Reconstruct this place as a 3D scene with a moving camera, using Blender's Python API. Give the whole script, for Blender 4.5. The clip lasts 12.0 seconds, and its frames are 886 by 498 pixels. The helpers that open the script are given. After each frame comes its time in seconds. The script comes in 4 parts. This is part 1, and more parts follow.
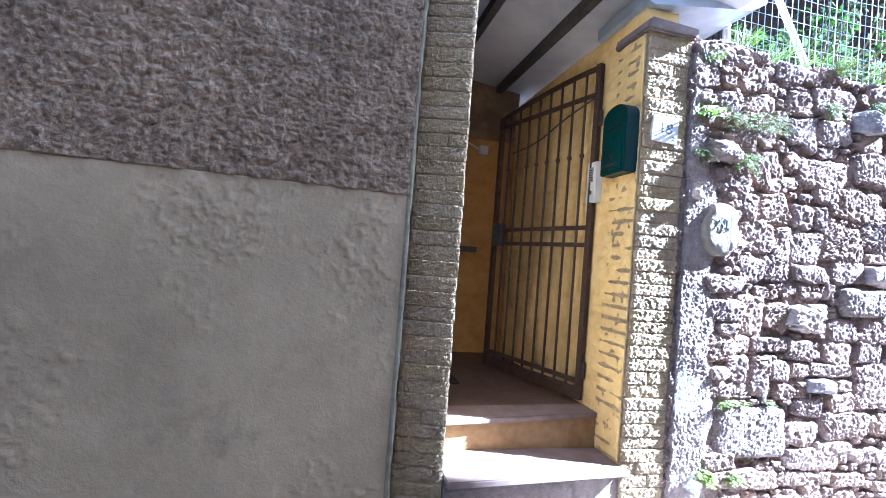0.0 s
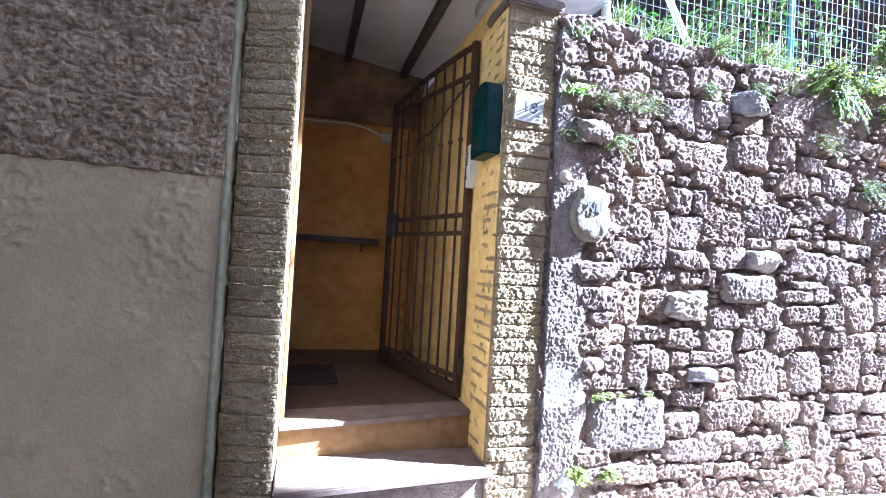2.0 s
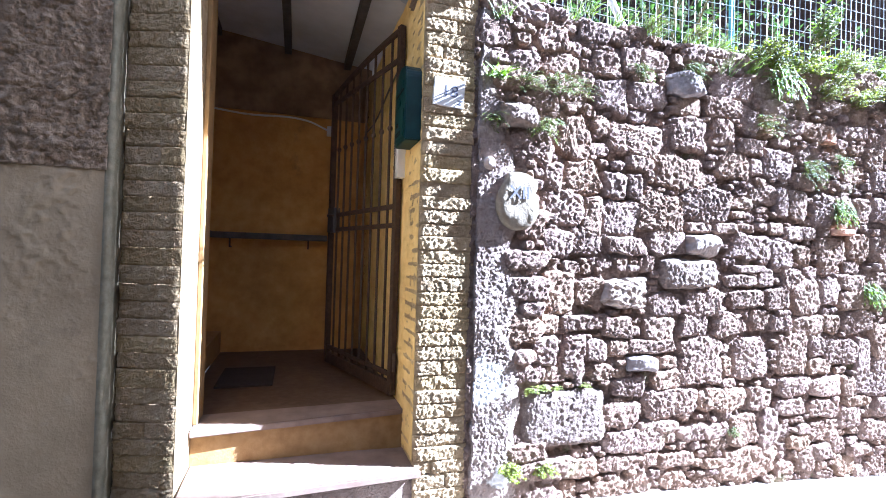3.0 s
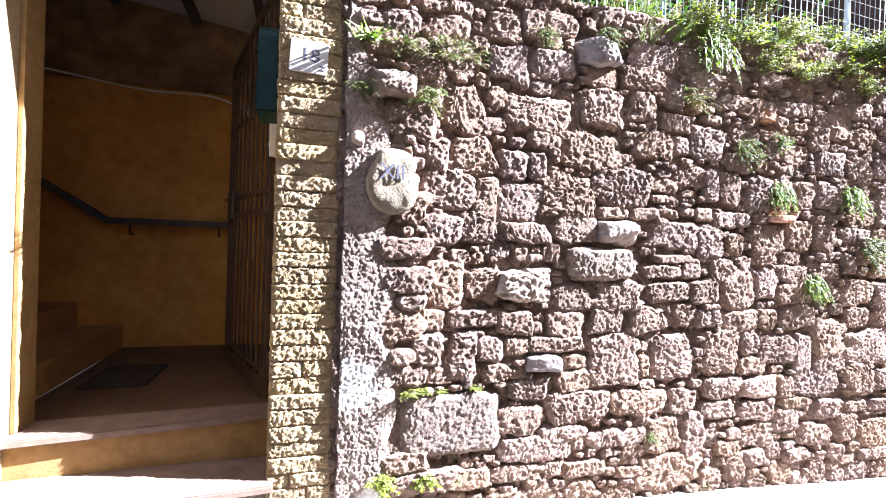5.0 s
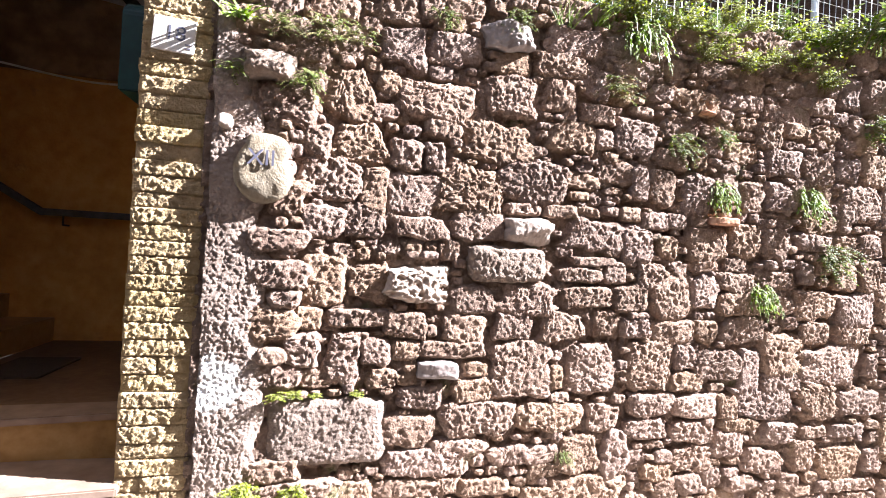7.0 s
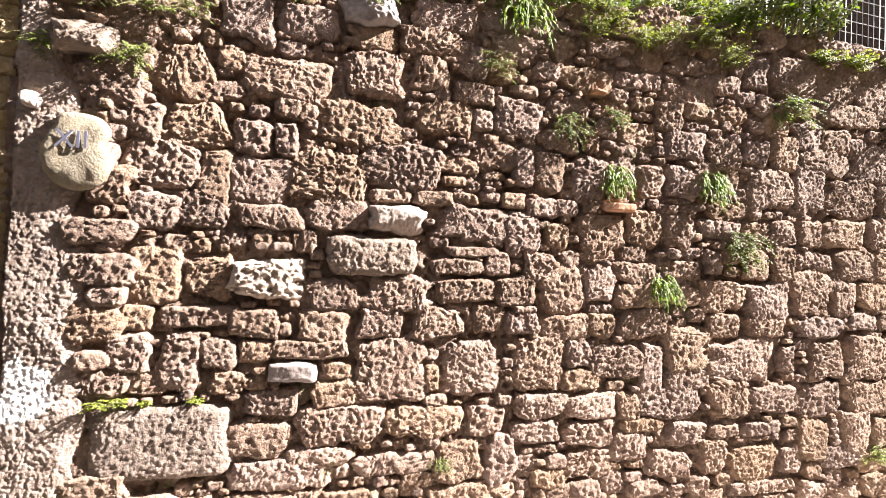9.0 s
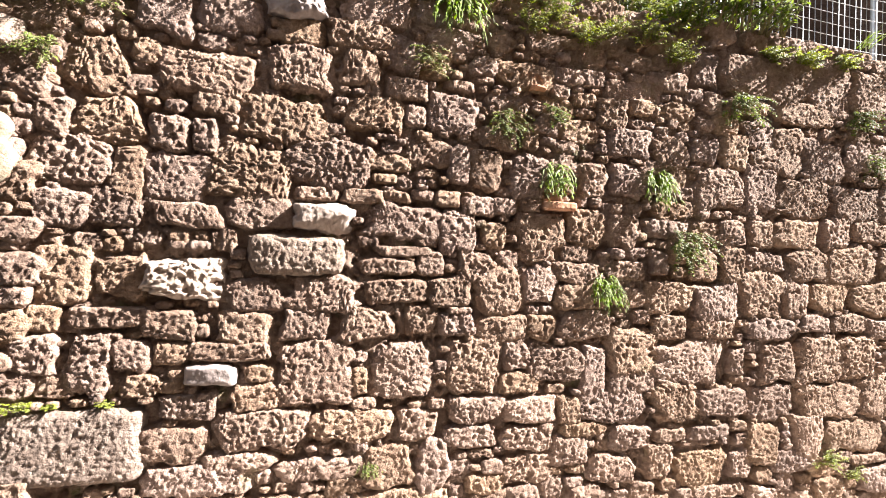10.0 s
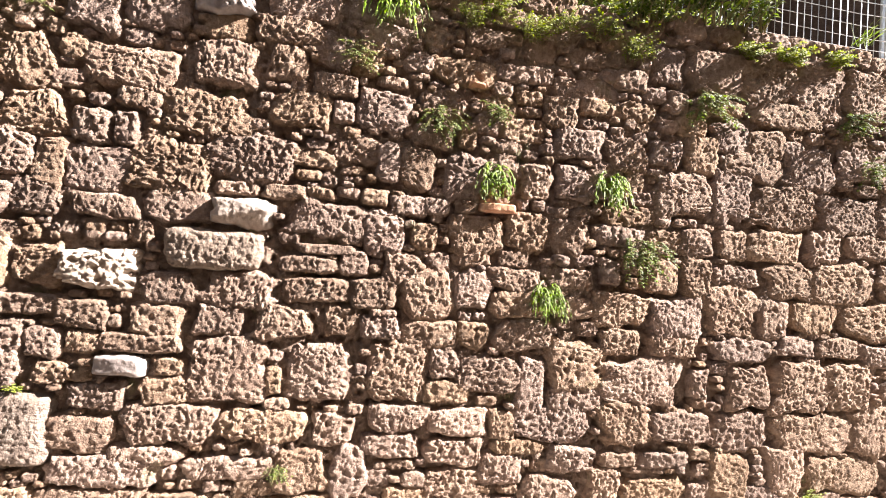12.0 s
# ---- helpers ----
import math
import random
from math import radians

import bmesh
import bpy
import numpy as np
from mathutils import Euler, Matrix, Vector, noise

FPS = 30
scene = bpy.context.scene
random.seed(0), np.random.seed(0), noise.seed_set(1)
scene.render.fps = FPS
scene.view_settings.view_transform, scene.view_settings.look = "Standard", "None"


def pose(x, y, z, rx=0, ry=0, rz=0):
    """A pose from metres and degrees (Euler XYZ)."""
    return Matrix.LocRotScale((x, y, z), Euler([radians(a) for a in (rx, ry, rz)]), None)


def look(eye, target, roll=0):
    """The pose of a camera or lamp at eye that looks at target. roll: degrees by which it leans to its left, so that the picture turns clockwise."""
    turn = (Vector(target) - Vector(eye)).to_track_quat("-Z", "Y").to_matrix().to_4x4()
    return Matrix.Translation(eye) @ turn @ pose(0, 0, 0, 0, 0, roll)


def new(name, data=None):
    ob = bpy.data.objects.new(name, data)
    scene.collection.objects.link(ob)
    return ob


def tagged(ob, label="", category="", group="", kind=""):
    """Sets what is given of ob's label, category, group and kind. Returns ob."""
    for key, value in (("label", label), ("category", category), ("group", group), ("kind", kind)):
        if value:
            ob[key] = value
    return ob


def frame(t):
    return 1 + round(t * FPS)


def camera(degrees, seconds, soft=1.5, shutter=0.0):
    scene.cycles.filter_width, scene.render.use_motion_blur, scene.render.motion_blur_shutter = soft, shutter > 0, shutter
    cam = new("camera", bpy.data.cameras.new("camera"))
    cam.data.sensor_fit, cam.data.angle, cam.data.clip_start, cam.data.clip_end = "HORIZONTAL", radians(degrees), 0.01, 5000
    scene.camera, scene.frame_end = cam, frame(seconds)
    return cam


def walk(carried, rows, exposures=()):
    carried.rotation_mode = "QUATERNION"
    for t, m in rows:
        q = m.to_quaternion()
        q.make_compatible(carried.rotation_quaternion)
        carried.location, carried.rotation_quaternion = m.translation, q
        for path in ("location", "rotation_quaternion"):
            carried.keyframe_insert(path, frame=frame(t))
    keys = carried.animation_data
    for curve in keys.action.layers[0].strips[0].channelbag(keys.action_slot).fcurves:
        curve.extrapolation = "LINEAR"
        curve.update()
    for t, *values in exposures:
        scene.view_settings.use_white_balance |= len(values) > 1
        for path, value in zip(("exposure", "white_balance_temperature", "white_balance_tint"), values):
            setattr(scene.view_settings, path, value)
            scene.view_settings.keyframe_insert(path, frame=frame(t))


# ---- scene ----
cam = camera(85.9, 12.0, soft=1.0)
PATH = [
    (0, (-1.86, -2.279, 1.242), (-1.411, -0.331, 1.284), 4.4),
    (0.5, (-1.7, -2.28, 1.233), (-1.242, -0.333, 1.268), 4.4),
    (1, (-1.522, -2.272, 1.218), (-1.033, -0.333, 1.249), 4.4),
    (1.5, (-1.358, -2.264, 1.24), (-0.843, -0.332, 1.279), 4.0),
    (2, (-1.205, -2.253, 1.241), (-0.653, -0.331, 1.281), 3.4),
    (2.5, (-1.029, -2.251, 1.218), (-0.449, -0.338, 1.26), 2.1),
    (3, (-0.845, -2.255, 1.228), (-0.255, -0.344, 1.26), 1.7),
    (3.2, (-0.78, -2.25, 1.22), (-0.193, -0.338, 1.253), 1.9),
    (5, (-0.174, -2.171, 1.235), (0.414, -0.26, 1.226), 1.8),
    (5.5, (-0.012, -2.168, 1.215), (0.562, -0.252, 1.215), 2.3),
    (6, (0.17, -2.18, 1.21), (0.699, -0.251, 1.222), 2.7),
    (6.5, (0.339, -2.183, 1.22), (0.83, -0.244, 1.233), 3.0),
    (7, (0.499, -2.186, 1.198), (0.986, -0.246, 1.223), 3.2),
    (9, (1.137, -2.155, 1.159), (1.648, -0.222, 1.208), 2.2),
    (9.5, (1.303, -2.162, 1.166), (1.822, -0.231, 1.213), 2.2),
    (10, (1.457, -2.178, 1.167), (1.975, -0.247, 1.219), 2.3),
    (10.5, (1.599, -2.185, 1.147), (2.117, -0.254, 1.206), 2.3),
    (11, (1.749, -2.179, 1.143), (2.237, -0.241, 1.217), 2.6),
    (11.5, (1.885, -2.185, 1.154), (2.316, -0.234, 1.232), 3.0),
    (12, (2.01, -2.211, 1.149), (2.352, -0.243, 1.241), 4.3),
]
walk(cam, [(t, look(eye, target, roll)) for t, eye, target, roll in PATH],
     exposures=[(0.0, 4.25, 4150, 12), (2.0, 4.02, 4350, 13), (3.2, 3.82, 4650, 14), (5.0, 3.55, 5300, 16), (7.0, 3.25, 5800, 16), (9.0, 2.95, 6350, 14), (12.0, 2.88, 6500, 14)])

# ---- world, sun, exposure ----
SUN_AZ, SUN_EL = radians(13), radians(36)
TO_SUN = Vector((math.cos(SUN_AZ) * math.cos(SUN_EL), -math.sin(SUN_AZ) * math.cos(SUN_EL), math.sin(SUN_EL)))
world = bpy.data.worlds.new("world")
scene.world = world
world.use_nodes = True
sky = world.node_tree.nodes.new("ShaderNodeTexSky")
sky.sky_type, sky.sun_disc = "NISHITA", False
sky.sun_elevation, sky.sun_rotation = SUN_EL, radians(103)
background = world.node_tree.nodes["Background"]
haze = world.node_tree.nodes.new("ShaderNodeHueSaturation")
haze.inputs["Saturation"].default_value = 0.4
world.node_tree.links.new(sky.outputs[0], haze.inputs["Color"])
world.node_tree.links.new(haze.outputs[0], background.inputs[0])
background.inputs[1].default_value = 0.05
sun = new("sun", bpy.data.lights.new("sun", "SUN"))
sun.data.energy, sun.data.angle, sun.data.color = 5.0, radians(0.4), (1.0, 0.95, 0.88)
sun.matrix_world = look(TO_SUN * 30, (0, 0, 0))


# ---- helpers of this scene ----
def part(name, bm, material, parent=None, label="", smooth=False):
    """Links a bmesh as one mesh object under a thing or a part."""
    me = bpy.data.meshes.new(name)
    bm.to_mesh(me)
    bm.free()
    return link_mesh(name, me, material, parent, label, smooth)


def link_mesh(name, me, material, parent=None, label="", smooth=False):
    if material and not me.materials:
        me.materials.append(material)
    if smooth:
        me.polygons.foreach_set("use_smooth", np.ones(len(me.polygons), bool))
    ob = new(name, me)
    ob.parent = parent
    if label:
        tagged(ob, label)
    return ob


def thing(name, label, category, group="", kind="", at=(0, 0, 0)):
    ob = new(name)
    ob.location = at
    ob.empty_display_size = 0.1
    return tagged(ob, label, category, group, kind)


def add_box(bm, a, b, bevel=0.0):
    """A box between two corners, with rounded edges where bevel is given."""
    ret = bmesh.ops.create_cube(bm, size=1)
    for v in ret["verts"]:
        v.co = Vector([(a[i] + b[i]) / 2 + v.co[i] * (b[i] - a[i]) for i in range(3)])
    if bevel:
        edges = {e for v in ret["verts"] for e in v.link_edges}
        bmesh.ops.bevel(bm, geom=list(edges), offset=bevel, segments=2, affect="EDGES", profile=0.6)


def add_tube(bm, p, q, r, sides=8, r2=None):
    """A round bar from p to q."""
    p, q = Vector(p), Vector(q)
    m = Matrix.Translation((p + q) / 2) @ (q - p).to_track_quat("Z", "Y").to_matrix().to_4x4()
    bmesh.ops.create_cone(bm, cap_ends=True, segments=sides, radius1=r, radius2=r if r2 is None else r2, depth=(q - p).length, matrix=m)


def add_prism(bm, outline, y0, y1):
    """A plate with an outline in x and z, from y0 to y1."""
    a = [bm.verts.new((x, y0, z)) for x, z in outline]
    b = [bm.verts.new((x, y1, z)) for x, z in outline]
    n = len(outline)
    for i in range(n):
        bm.faces.new((a[i], a[(i + 1) % n], b[(i + 1) % n], b[i]))
    bm.faces.new(a[::-1])
    bm.faces.new(b)
    bmesh.ops.recalc_face_normals(bm, faces=bm.faces)


TABLE = np.random.RandomState(7).rand(32, 32, 32)


def value_noise(p, freq):
    """Smooth noise from 0 to 1 at the points p (n x 3)."""
    q = p * freq
    i = np.floor(q).astype(int)
    f = q - i
    f = f * f * (3 - 2 * f)
    out = 0
    for dx in (0, 1):
        for dy in (0, 1):
            for dz in (0, 1):
                w = (f[:, 0] if dx else 1 - f[:, 0]) * (f[:, 1] if dy else 1 - f[:, 1]) * (f[:, 2] if dz else 1 - f[:, 2])
                out = out + w * TABLE[(i[:, 0] + dx) % 32, (i[:, 1] + dy) % 32, (i[:, 2] + dz) % 32]
    return out


def fractal(p, freq, octaves=3):
    out, amp, total = 0, 1.0, 0
    for k in range(octaves):
        out = out + amp * value_noise(p + 3.7 * k, freq * 2.03 ** k)
        total += amp
        amp *= 0.55
    return out / total


def grid_mesh(name, xs, ys, zs, rows, cols):
    """A mesh from a rows x cols sheet of coordinates."""
    co = np.stack([xs, ys, zs], -1).reshape(-1, 3)
    k = np.arange(rows * cols).reshape(rows, cols)
    quads = np.stack([k[:-1, :-1], k[:-1, 1:], k[1:, 1:], k[1:, :-1]], -1).reshape(-1, 4)
    me = bpy.data.meshes.new(name)
    me.vertices.add(len(co))
    me.vertices.foreach_set("co", co.astype(np.float32).ravel())
    me.loops.add(quads.size)
    me.loops.foreach_set("vertex_index", quads.ravel().astype(np.int32))
    me.polygons.add(len(quads))
    me.polygons.foreach_set("loop_start", np.arange(0, quads.size, 4, dtype=np.int32))
    me.update()
    me.validate()
    return me


JITTER = np.random.RandomState(9).rand(64, 64, 2)


def cell_pits(p, freq, radius=0.42):
    """Round hollows scattered over the plane of x and z: 1 in their middle, 0 between them."""
    q = np.stack([p[:, 0], p[:, 2]], -1) * freq
    i = np.floor(q).astype(int)
    near = np.full(len(p), 9.0)
    for dx in (-1, 0, 1):
        for dz in (-1, 0, 1):
            j = i + (dx, dz)
            d = j + JITTER[j[:, 0] % 64, j[:, 1] % 64] - q
            near = np.minimum(near, (d * d).sum(1))
    return np.clip(1 - np.sqrt(near) / radius, 0, 1)


def crumbs(p, freq):
    """Domed crumbs that meet in sharp creases, about 0."""
    q = np.stack([p[:, 0], p[:, 2]], -1) * freq
    q = q + 0.5 * np.stack([value_noise(p + 0.7, freq * 1.3), value_noise(p + 2.9, freq * 1.3)], -1)
    i = np.floor(q).astype(int)
    near = np.full(len(p), 9.0)
    for dx in (-1, 0, 1):
        for dz in (-1, 0, 1):
            j = i + (dx, dz)
            d = j + JITTER[(j[:, 0] + 17) % 64, (j[:, 1] + 5) % 64] - q
            near = np.minimum(near, (d * d).sum(1))
    return 0.35 - near


def crag(p, freq, octaves=4, keep=0.62):
    """Billowed noise about 0 with sharp creases, as weathered tufa has."""
    out, amp = 0, 1.0
    for k in range(octaves):
        out = out + amp * (np.abs(2 * value_noise(p + 5.3 * k, freq * 2.13 ** k) - 1) - 0.4)
        amp *= keep
    return out


def stone_mesh(x, z, w, h, y=0.0, proud=0.05, deep=0.09, step=0.005, rough=0.022, pits=0.03, square=5.0, wobble=0.25, facets=0.02, ragged=0.42, grain=1.0):
    """One stone of a wall that faces -y: a broken, pitted front with ragged rims, its flanks running back into the wall."""
    nu, nv = max(7, int(w * 1.05 / step)), max(7, int(h * 1.05 / step))
    u, v = np.meshgrid(np.linspace(-1, 1, nu), np.linspace(-1, 1, nv))
    u, v = np.sin(u * 1.2) / math.sin(1.2), np.sin(v * 1.2) / math.sin(1.2)
    pick = random.Random(int(x * 7919) * 131 + int(z * 6007))
    base = np.stack([x + u * w / 2, np.zeros_like(u), z + v * h / 2], -1).reshape(-1, 3)
    at = base + (pick.uniform(0, 9), pick.uniform(0, 9), pick.uniform(0, 9))

    def sheet(a):
        return a.reshape(u.shape)

    edge = (np.abs(u) ** square + np.abs(v) ** square) ** (1 / square)
    torn = edge + ragged * edge ** 2 * sheet(fractal(at + 3.1, 19.0, 3) - 0.42)
    fall = np.clip(1 - np.clip(torn, 0, 2) ** 12, 0, 1) ** 0.55
    side, side2 = sheet(fractal(at + 11.3, 7.0, 3)) - 0.5, sheet(fractal(at + 5.1, 7.0, 3)) - 0.5
    xs = x + u * w / 2 + side * w * wobble * 2 * np.abs(u)
    zs = z + v * h / 2 + side2 * h * wobble * 2 * np.abs(v)
    # the front is broken into a few flat planes
    planes = np.full_like(u, 0.3)
    for k in range(4):
        a = pick.uniform(0, math.tau)
        planes = np.minimum(planes, pick.uniform(0.3, 1.0) - (u * math.cos(a) + v * math.sin(a)) * pick.uniform(0.3, 1.1))
    body = facets * np.clip(planes, -1.2, 0.3) + min(0.01, facets) * (sheet(fractal(at + 2.2, 8.0, 2)) - 0.5)
    body = body + rough * 0.24 * sheet(crag(at, 15.0 * grain, 3, 0.8)) - pits * 0.6 * sheet(cell_pits(at, 17.0, 0.3) * (value_noise(at + 4.4, 9.0) > 0.55))
    grit = rough * (0.14 * sheet(crumbs(at, 33.0 * grain)) + 0.45 * sheet(crumbs(at + 1.9, 78.0 * grain)) + 1.0 * sheet(fractal(at, 105.0, 2) - 0.5))
    ys = y + deep - (proud + deep + body) * fall - grit * np.minimum(1, fall + 0.35)
    return grid_mesh("stone", xs, ys, zs, nv, nu)


def join_meshes(name, meshes):
    """One mesh out of many."""
    co, idx, off = [], [], 0
    for me in meshes:
        c = np.empty(len(me.vertices) * 3, np.float32)
        me.vertices.foreach_get("co", c)
        l = np.empty(len(me.loops), np.int32)
        me.loops.foreach_get("vertex_index", l)
        co.append(c)
        idx.append(l + off)
        off += len(me.vertices)
        bpy.data.meshes.remove(me)
    co, idx = np.concatenate(co), np.concatenate(idx)
    me = bpy.data.meshes.new(name)
    me.vertices.add(len(co) // 3)
    me.vertices.foreach_set("co", co)
    me.loops.add(len(idx))
    me.loops.foreach_set("vertex_index", idx)
    me.polygons.add(len(idx) // 4)
    me.polygons.foreach_set("loop_start", np.arange(0, len(idx), 4, dtype=np.int32))
    me.update()
    me.validate()
    return me


# ---- materials ----
def surface(name, colors, scale=6.0, rough=0.85, bump=0.4, bump_scale=60.0, vary=0.0, metal=0.0, second=None, island=False, blotch=1.3, depth=0.01, spec=0.3):
    """A mottled surface: a ramp of colours over two sizes of noise, grain relief, and where second is given, patches of that
    colour (colour, threshold, size). vary: how far whole pieces differ."""
    m = bpy.data.materials.new(name)
    m.use_nodes = True
    nt = m.node_tree
    n, link = nt.nodes, nt.links.new
    bsdf = n["Principled BSDF"]
    geo = n.new("ShaderNodeNewGeometry")
    def tex(s, detail=6, r=0.6):
        t = n.new("ShaderNodeTexNoise")
        t.inputs["Scale"].default_value, t.inputs["Detail"].default_value, t.inputs["Roughness"].default_value = s, detail, r
        link(geo.outputs["Position"], t.inputs["Vector"])
        return t.outputs["Fac"]
    big, small = tex(blotch, 4), tex(scale * 4, 5)
    mix = n.new("ShaderNodeMath")
    mix.operation = "MULTIPLY_ADD"
    link(small, mix.inputs[0])
    mix.inputs[1].default_value = 0.55
    half = n.new("ShaderNodeMath")
    half.operation = "MULTIPLY"
    link(tex(scale, 4), half.inputs[0])
    half.inputs[1].default_value = 0.45
    link(half.outputs[0], mix.inputs[2])
    ramp = n.new("ShaderNodeValToRGB")
    els = ramp.color_ramp.elements
    while len(els) < len(colors):
        els.new(0.5)
    for i, c in enumerate(colors):
        els[i].position, els[i].color = 0.3 + 0.4 * i / max(1, len(colors) - 1), (*c, 1)
    link(mix.outputs[0], ramp.inputs[0])
    color = ramp.outputs[0]
    hsv = n.new("ShaderNodeHueSaturation")
    link(color, hsv.inputs["Color"])
    span = n.new("ShaderNodeMapRange")
    span.inputs["From Min"].default_value, span.inputs["From Max"].default_value = 0.3, 0.7
    span.inputs["To Min"].default_value, span.inputs["To Max"].default_value = 0.78, 1.2
    link(big, span.inputs["Value"])
    value = span.outputs[0]
    if vary:
        if island:
            rnd = geo.outputs["Random Per Island"]
        else:
            info = n.new("ShaderNodeObjectInfo")
            rnd = info.outputs["Random"]
        r2 = n.new("ShaderNodeMapRange")
        r2.inputs["To Min"].default_value, r2.inputs["To Max"].default_value = 1 - vary, 1 + vary
        link(rnd, r2.inputs["Value"])
        mul = n.new("ShaderNodeMath")
        mul.operation = "MULTIPLY"
        link(value, mul.inputs[0])
        link(r2.outputs[0], mul.inputs[1])
        value = mul.outputs[0]
        hue = n.new("ShaderNodeMapRange")
        hue.inputs["To Min"].default_value, hue.inputs["To Max"].default_value = 0.5 - vary * 0.05, 0.5 + vary * 0.05
        w = n.new("ShaderNodeTexWhiteNoise")
        w.noise_dimensions = "1D"
        link(rnd, w.inputs["W"])
        link(w.outputs["Value"], hue.inputs["Value"])
        link(hue.outputs[0], hsv.inputs["Hue"])
        sat = n.new("ShaderNodeMapRange")
        sat.inputs["To Min"].default_value, sat.inputs["To Max"].default_value = 1 - vary, 1 + vary
        link(w.outputs["Value"], sat.inputs["Value"])
        link(sat.outputs[0], hsv.inputs["Saturation"])
    link(value, hsv.inputs["Value"])
    color = hsv.outputs[0]
    for c, threshold, size in second or ():
        t = n.new("ShaderNodeMapRange")
        t.inputs["From Min"].default_value, t.inputs["From Max"].default_value = threshold, threshold + 0.12
        link(tex(size, 7, 0.65), t.inputs["Value"])
        mx = n.new("ShaderNodeMix")
        mx.data_type = "RGBA"
        link(t.outputs[0], mx.inputs["Factor"])
        link(color, mx.inputs[6])
        mx.inputs[7].default_value = (*c, 1)
        color = mx.outputs[2]
    link(color, bsdf.inputs["Base Color"])
    bsdf.inputs["Roughness"].default_value, bsdf.inputs["Metallic"].default_value = rough, metal
    bsdf.inputs["Specular IOR Level"].default_value = spec
    if bump:
        b = n.new("ShaderNodeBump")
        b.inputs["Strength"].default_value, b.inputs["Distance"].default_value = bump, depth
        link(tex(bump_scale, 5, 0.65), b.inputs["Height"])
        link(b.outputs[0], bsdf.inputs["Normal"])
    return m


TUFA = surface("tufa", [(0.17, 0.108, 0.077), (0.335, 0.228, 0.168), (0.48, 0.358, 0.278)], 9, 0.97, 1.0, 125, 0.15, depth=0.024,
               second=[((0.17, 0.16, 0.065), 0.63, 2.6), ((0.48, 0.39, 0.32), 0.64, 5.0)])
TUFA_JOINED = surface("tufa_rubble", [(0.165, 0.105, 0.075), (0.325, 0.22, 0.163), (0.46, 0.342, 0.266)], 9, 0.97, 1.0, 125, 0.15, island=True, depth=0.024,
                      second=[((0.17, 0.16, 0.065), 0.63, 2.6)])
PALE_TUFA = surface("pale_tufa", [(0.21, 0.15, 0.115), (0.31, 0.235, 0.185), (0.41, 0.325, 0.265)], 7, 0.95, 1.0, 100, depth=0.018)
PALE_STONE = surface("pale_limestone", [(0.27, 0.205, 0.165), (0.38, 0.305, 0.25), (0.47, 0.395, 0.33)], 5, 0.9, 0.6, 50, 0.12)
GREY_STONE = surface("grey_stone", [(0.2, 0.16, 0.15), (0.32, 0.27, 0.25), (0.45, 0.4, 0.38)], 5, 0.85, 0.5, 40, 0.1)
RED_BRICK = surface("old_brick", [(0.30, 0.14, 0.08), (0.42, 0.22, 0.13), (0.5, 0.34, 0.22)], 8, 0.9, 0.5, 60, 0.1)
MORTAR = surface("earth_mortar", [(0.15, 0.1, 0.075), (0.28, 0.195, 0.148), (0.40, 0.30, 0.235)], 9, 0.97, 1.0, 125, depth=0.024,
                 second=[((0.10, 0.12, 0.04), 0.6, 3.0)])
CEMENT = surface("pale_cement", [(0.165, 0.12, 0.095), (0.25, 0.19, 0.155), (0.33, 0.265, 0.222)], 6, 0.95, 1.0, 80, depth=0.02,
                 second=[((0.7, 0.67, 0.64), 0.64, 2.2)])
WHITEWASHED = surface("whitewashed_cement", [(0.19, 0.14, 0.112), (0.285, 0.222, 0.184), (0.37, 0.3, 0.258)], 6, 0.95, 1.0, 80, depth=0.012)


def splash(m, centre, radius, color):
    """A splash of paint on a surface, ragged at its edge."""
    n, link = m.node_tree.nodes, m.node_tree.links.new
    bsdf = n["Principled BSDF"]
    geo, far, grain, add, fade, mx = (n.new("ShaderNode" + k) for k in ("NewGeometry", "VectorMath", "TexNoise", "Math", "MapRange", "Mix"))
    far.operation, far.inputs[1].default_value = "DISTANCE", centre
    link(geo.outputs["Position"], far.inputs[0])
    link(geo.outputs["Position"], grain.inputs["Vector"])
    grain.inputs["Scale"].default_value, grain.inputs["Detail"].default_value = 14, 6
    add.operation, add.inputs[1].default_value = "MULTIPLY_ADD", radius * 2.2
    link(grain.outputs["Fac"], add.inputs[0])
    link(far.outputs["Value"], add.inputs[2])
    fade.inputs["From Min"].default_value, fade.inputs["From Max"].default_value = radius * 2.1, radius * 1.85
    link(add.outputs[0], fade.inputs["Value"])
    mx.data_type = "RGBA"
    link(fade.outputs[0], mx.inputs["Factor"])
    link(bsdf.inputs["Base Color"].links[0].from_socket, mx.inputs[6])
    mx.inputs[7].default_value = (*color, 1)
    link(mx.outputs[2], bsdf.inputs["Base Color"])


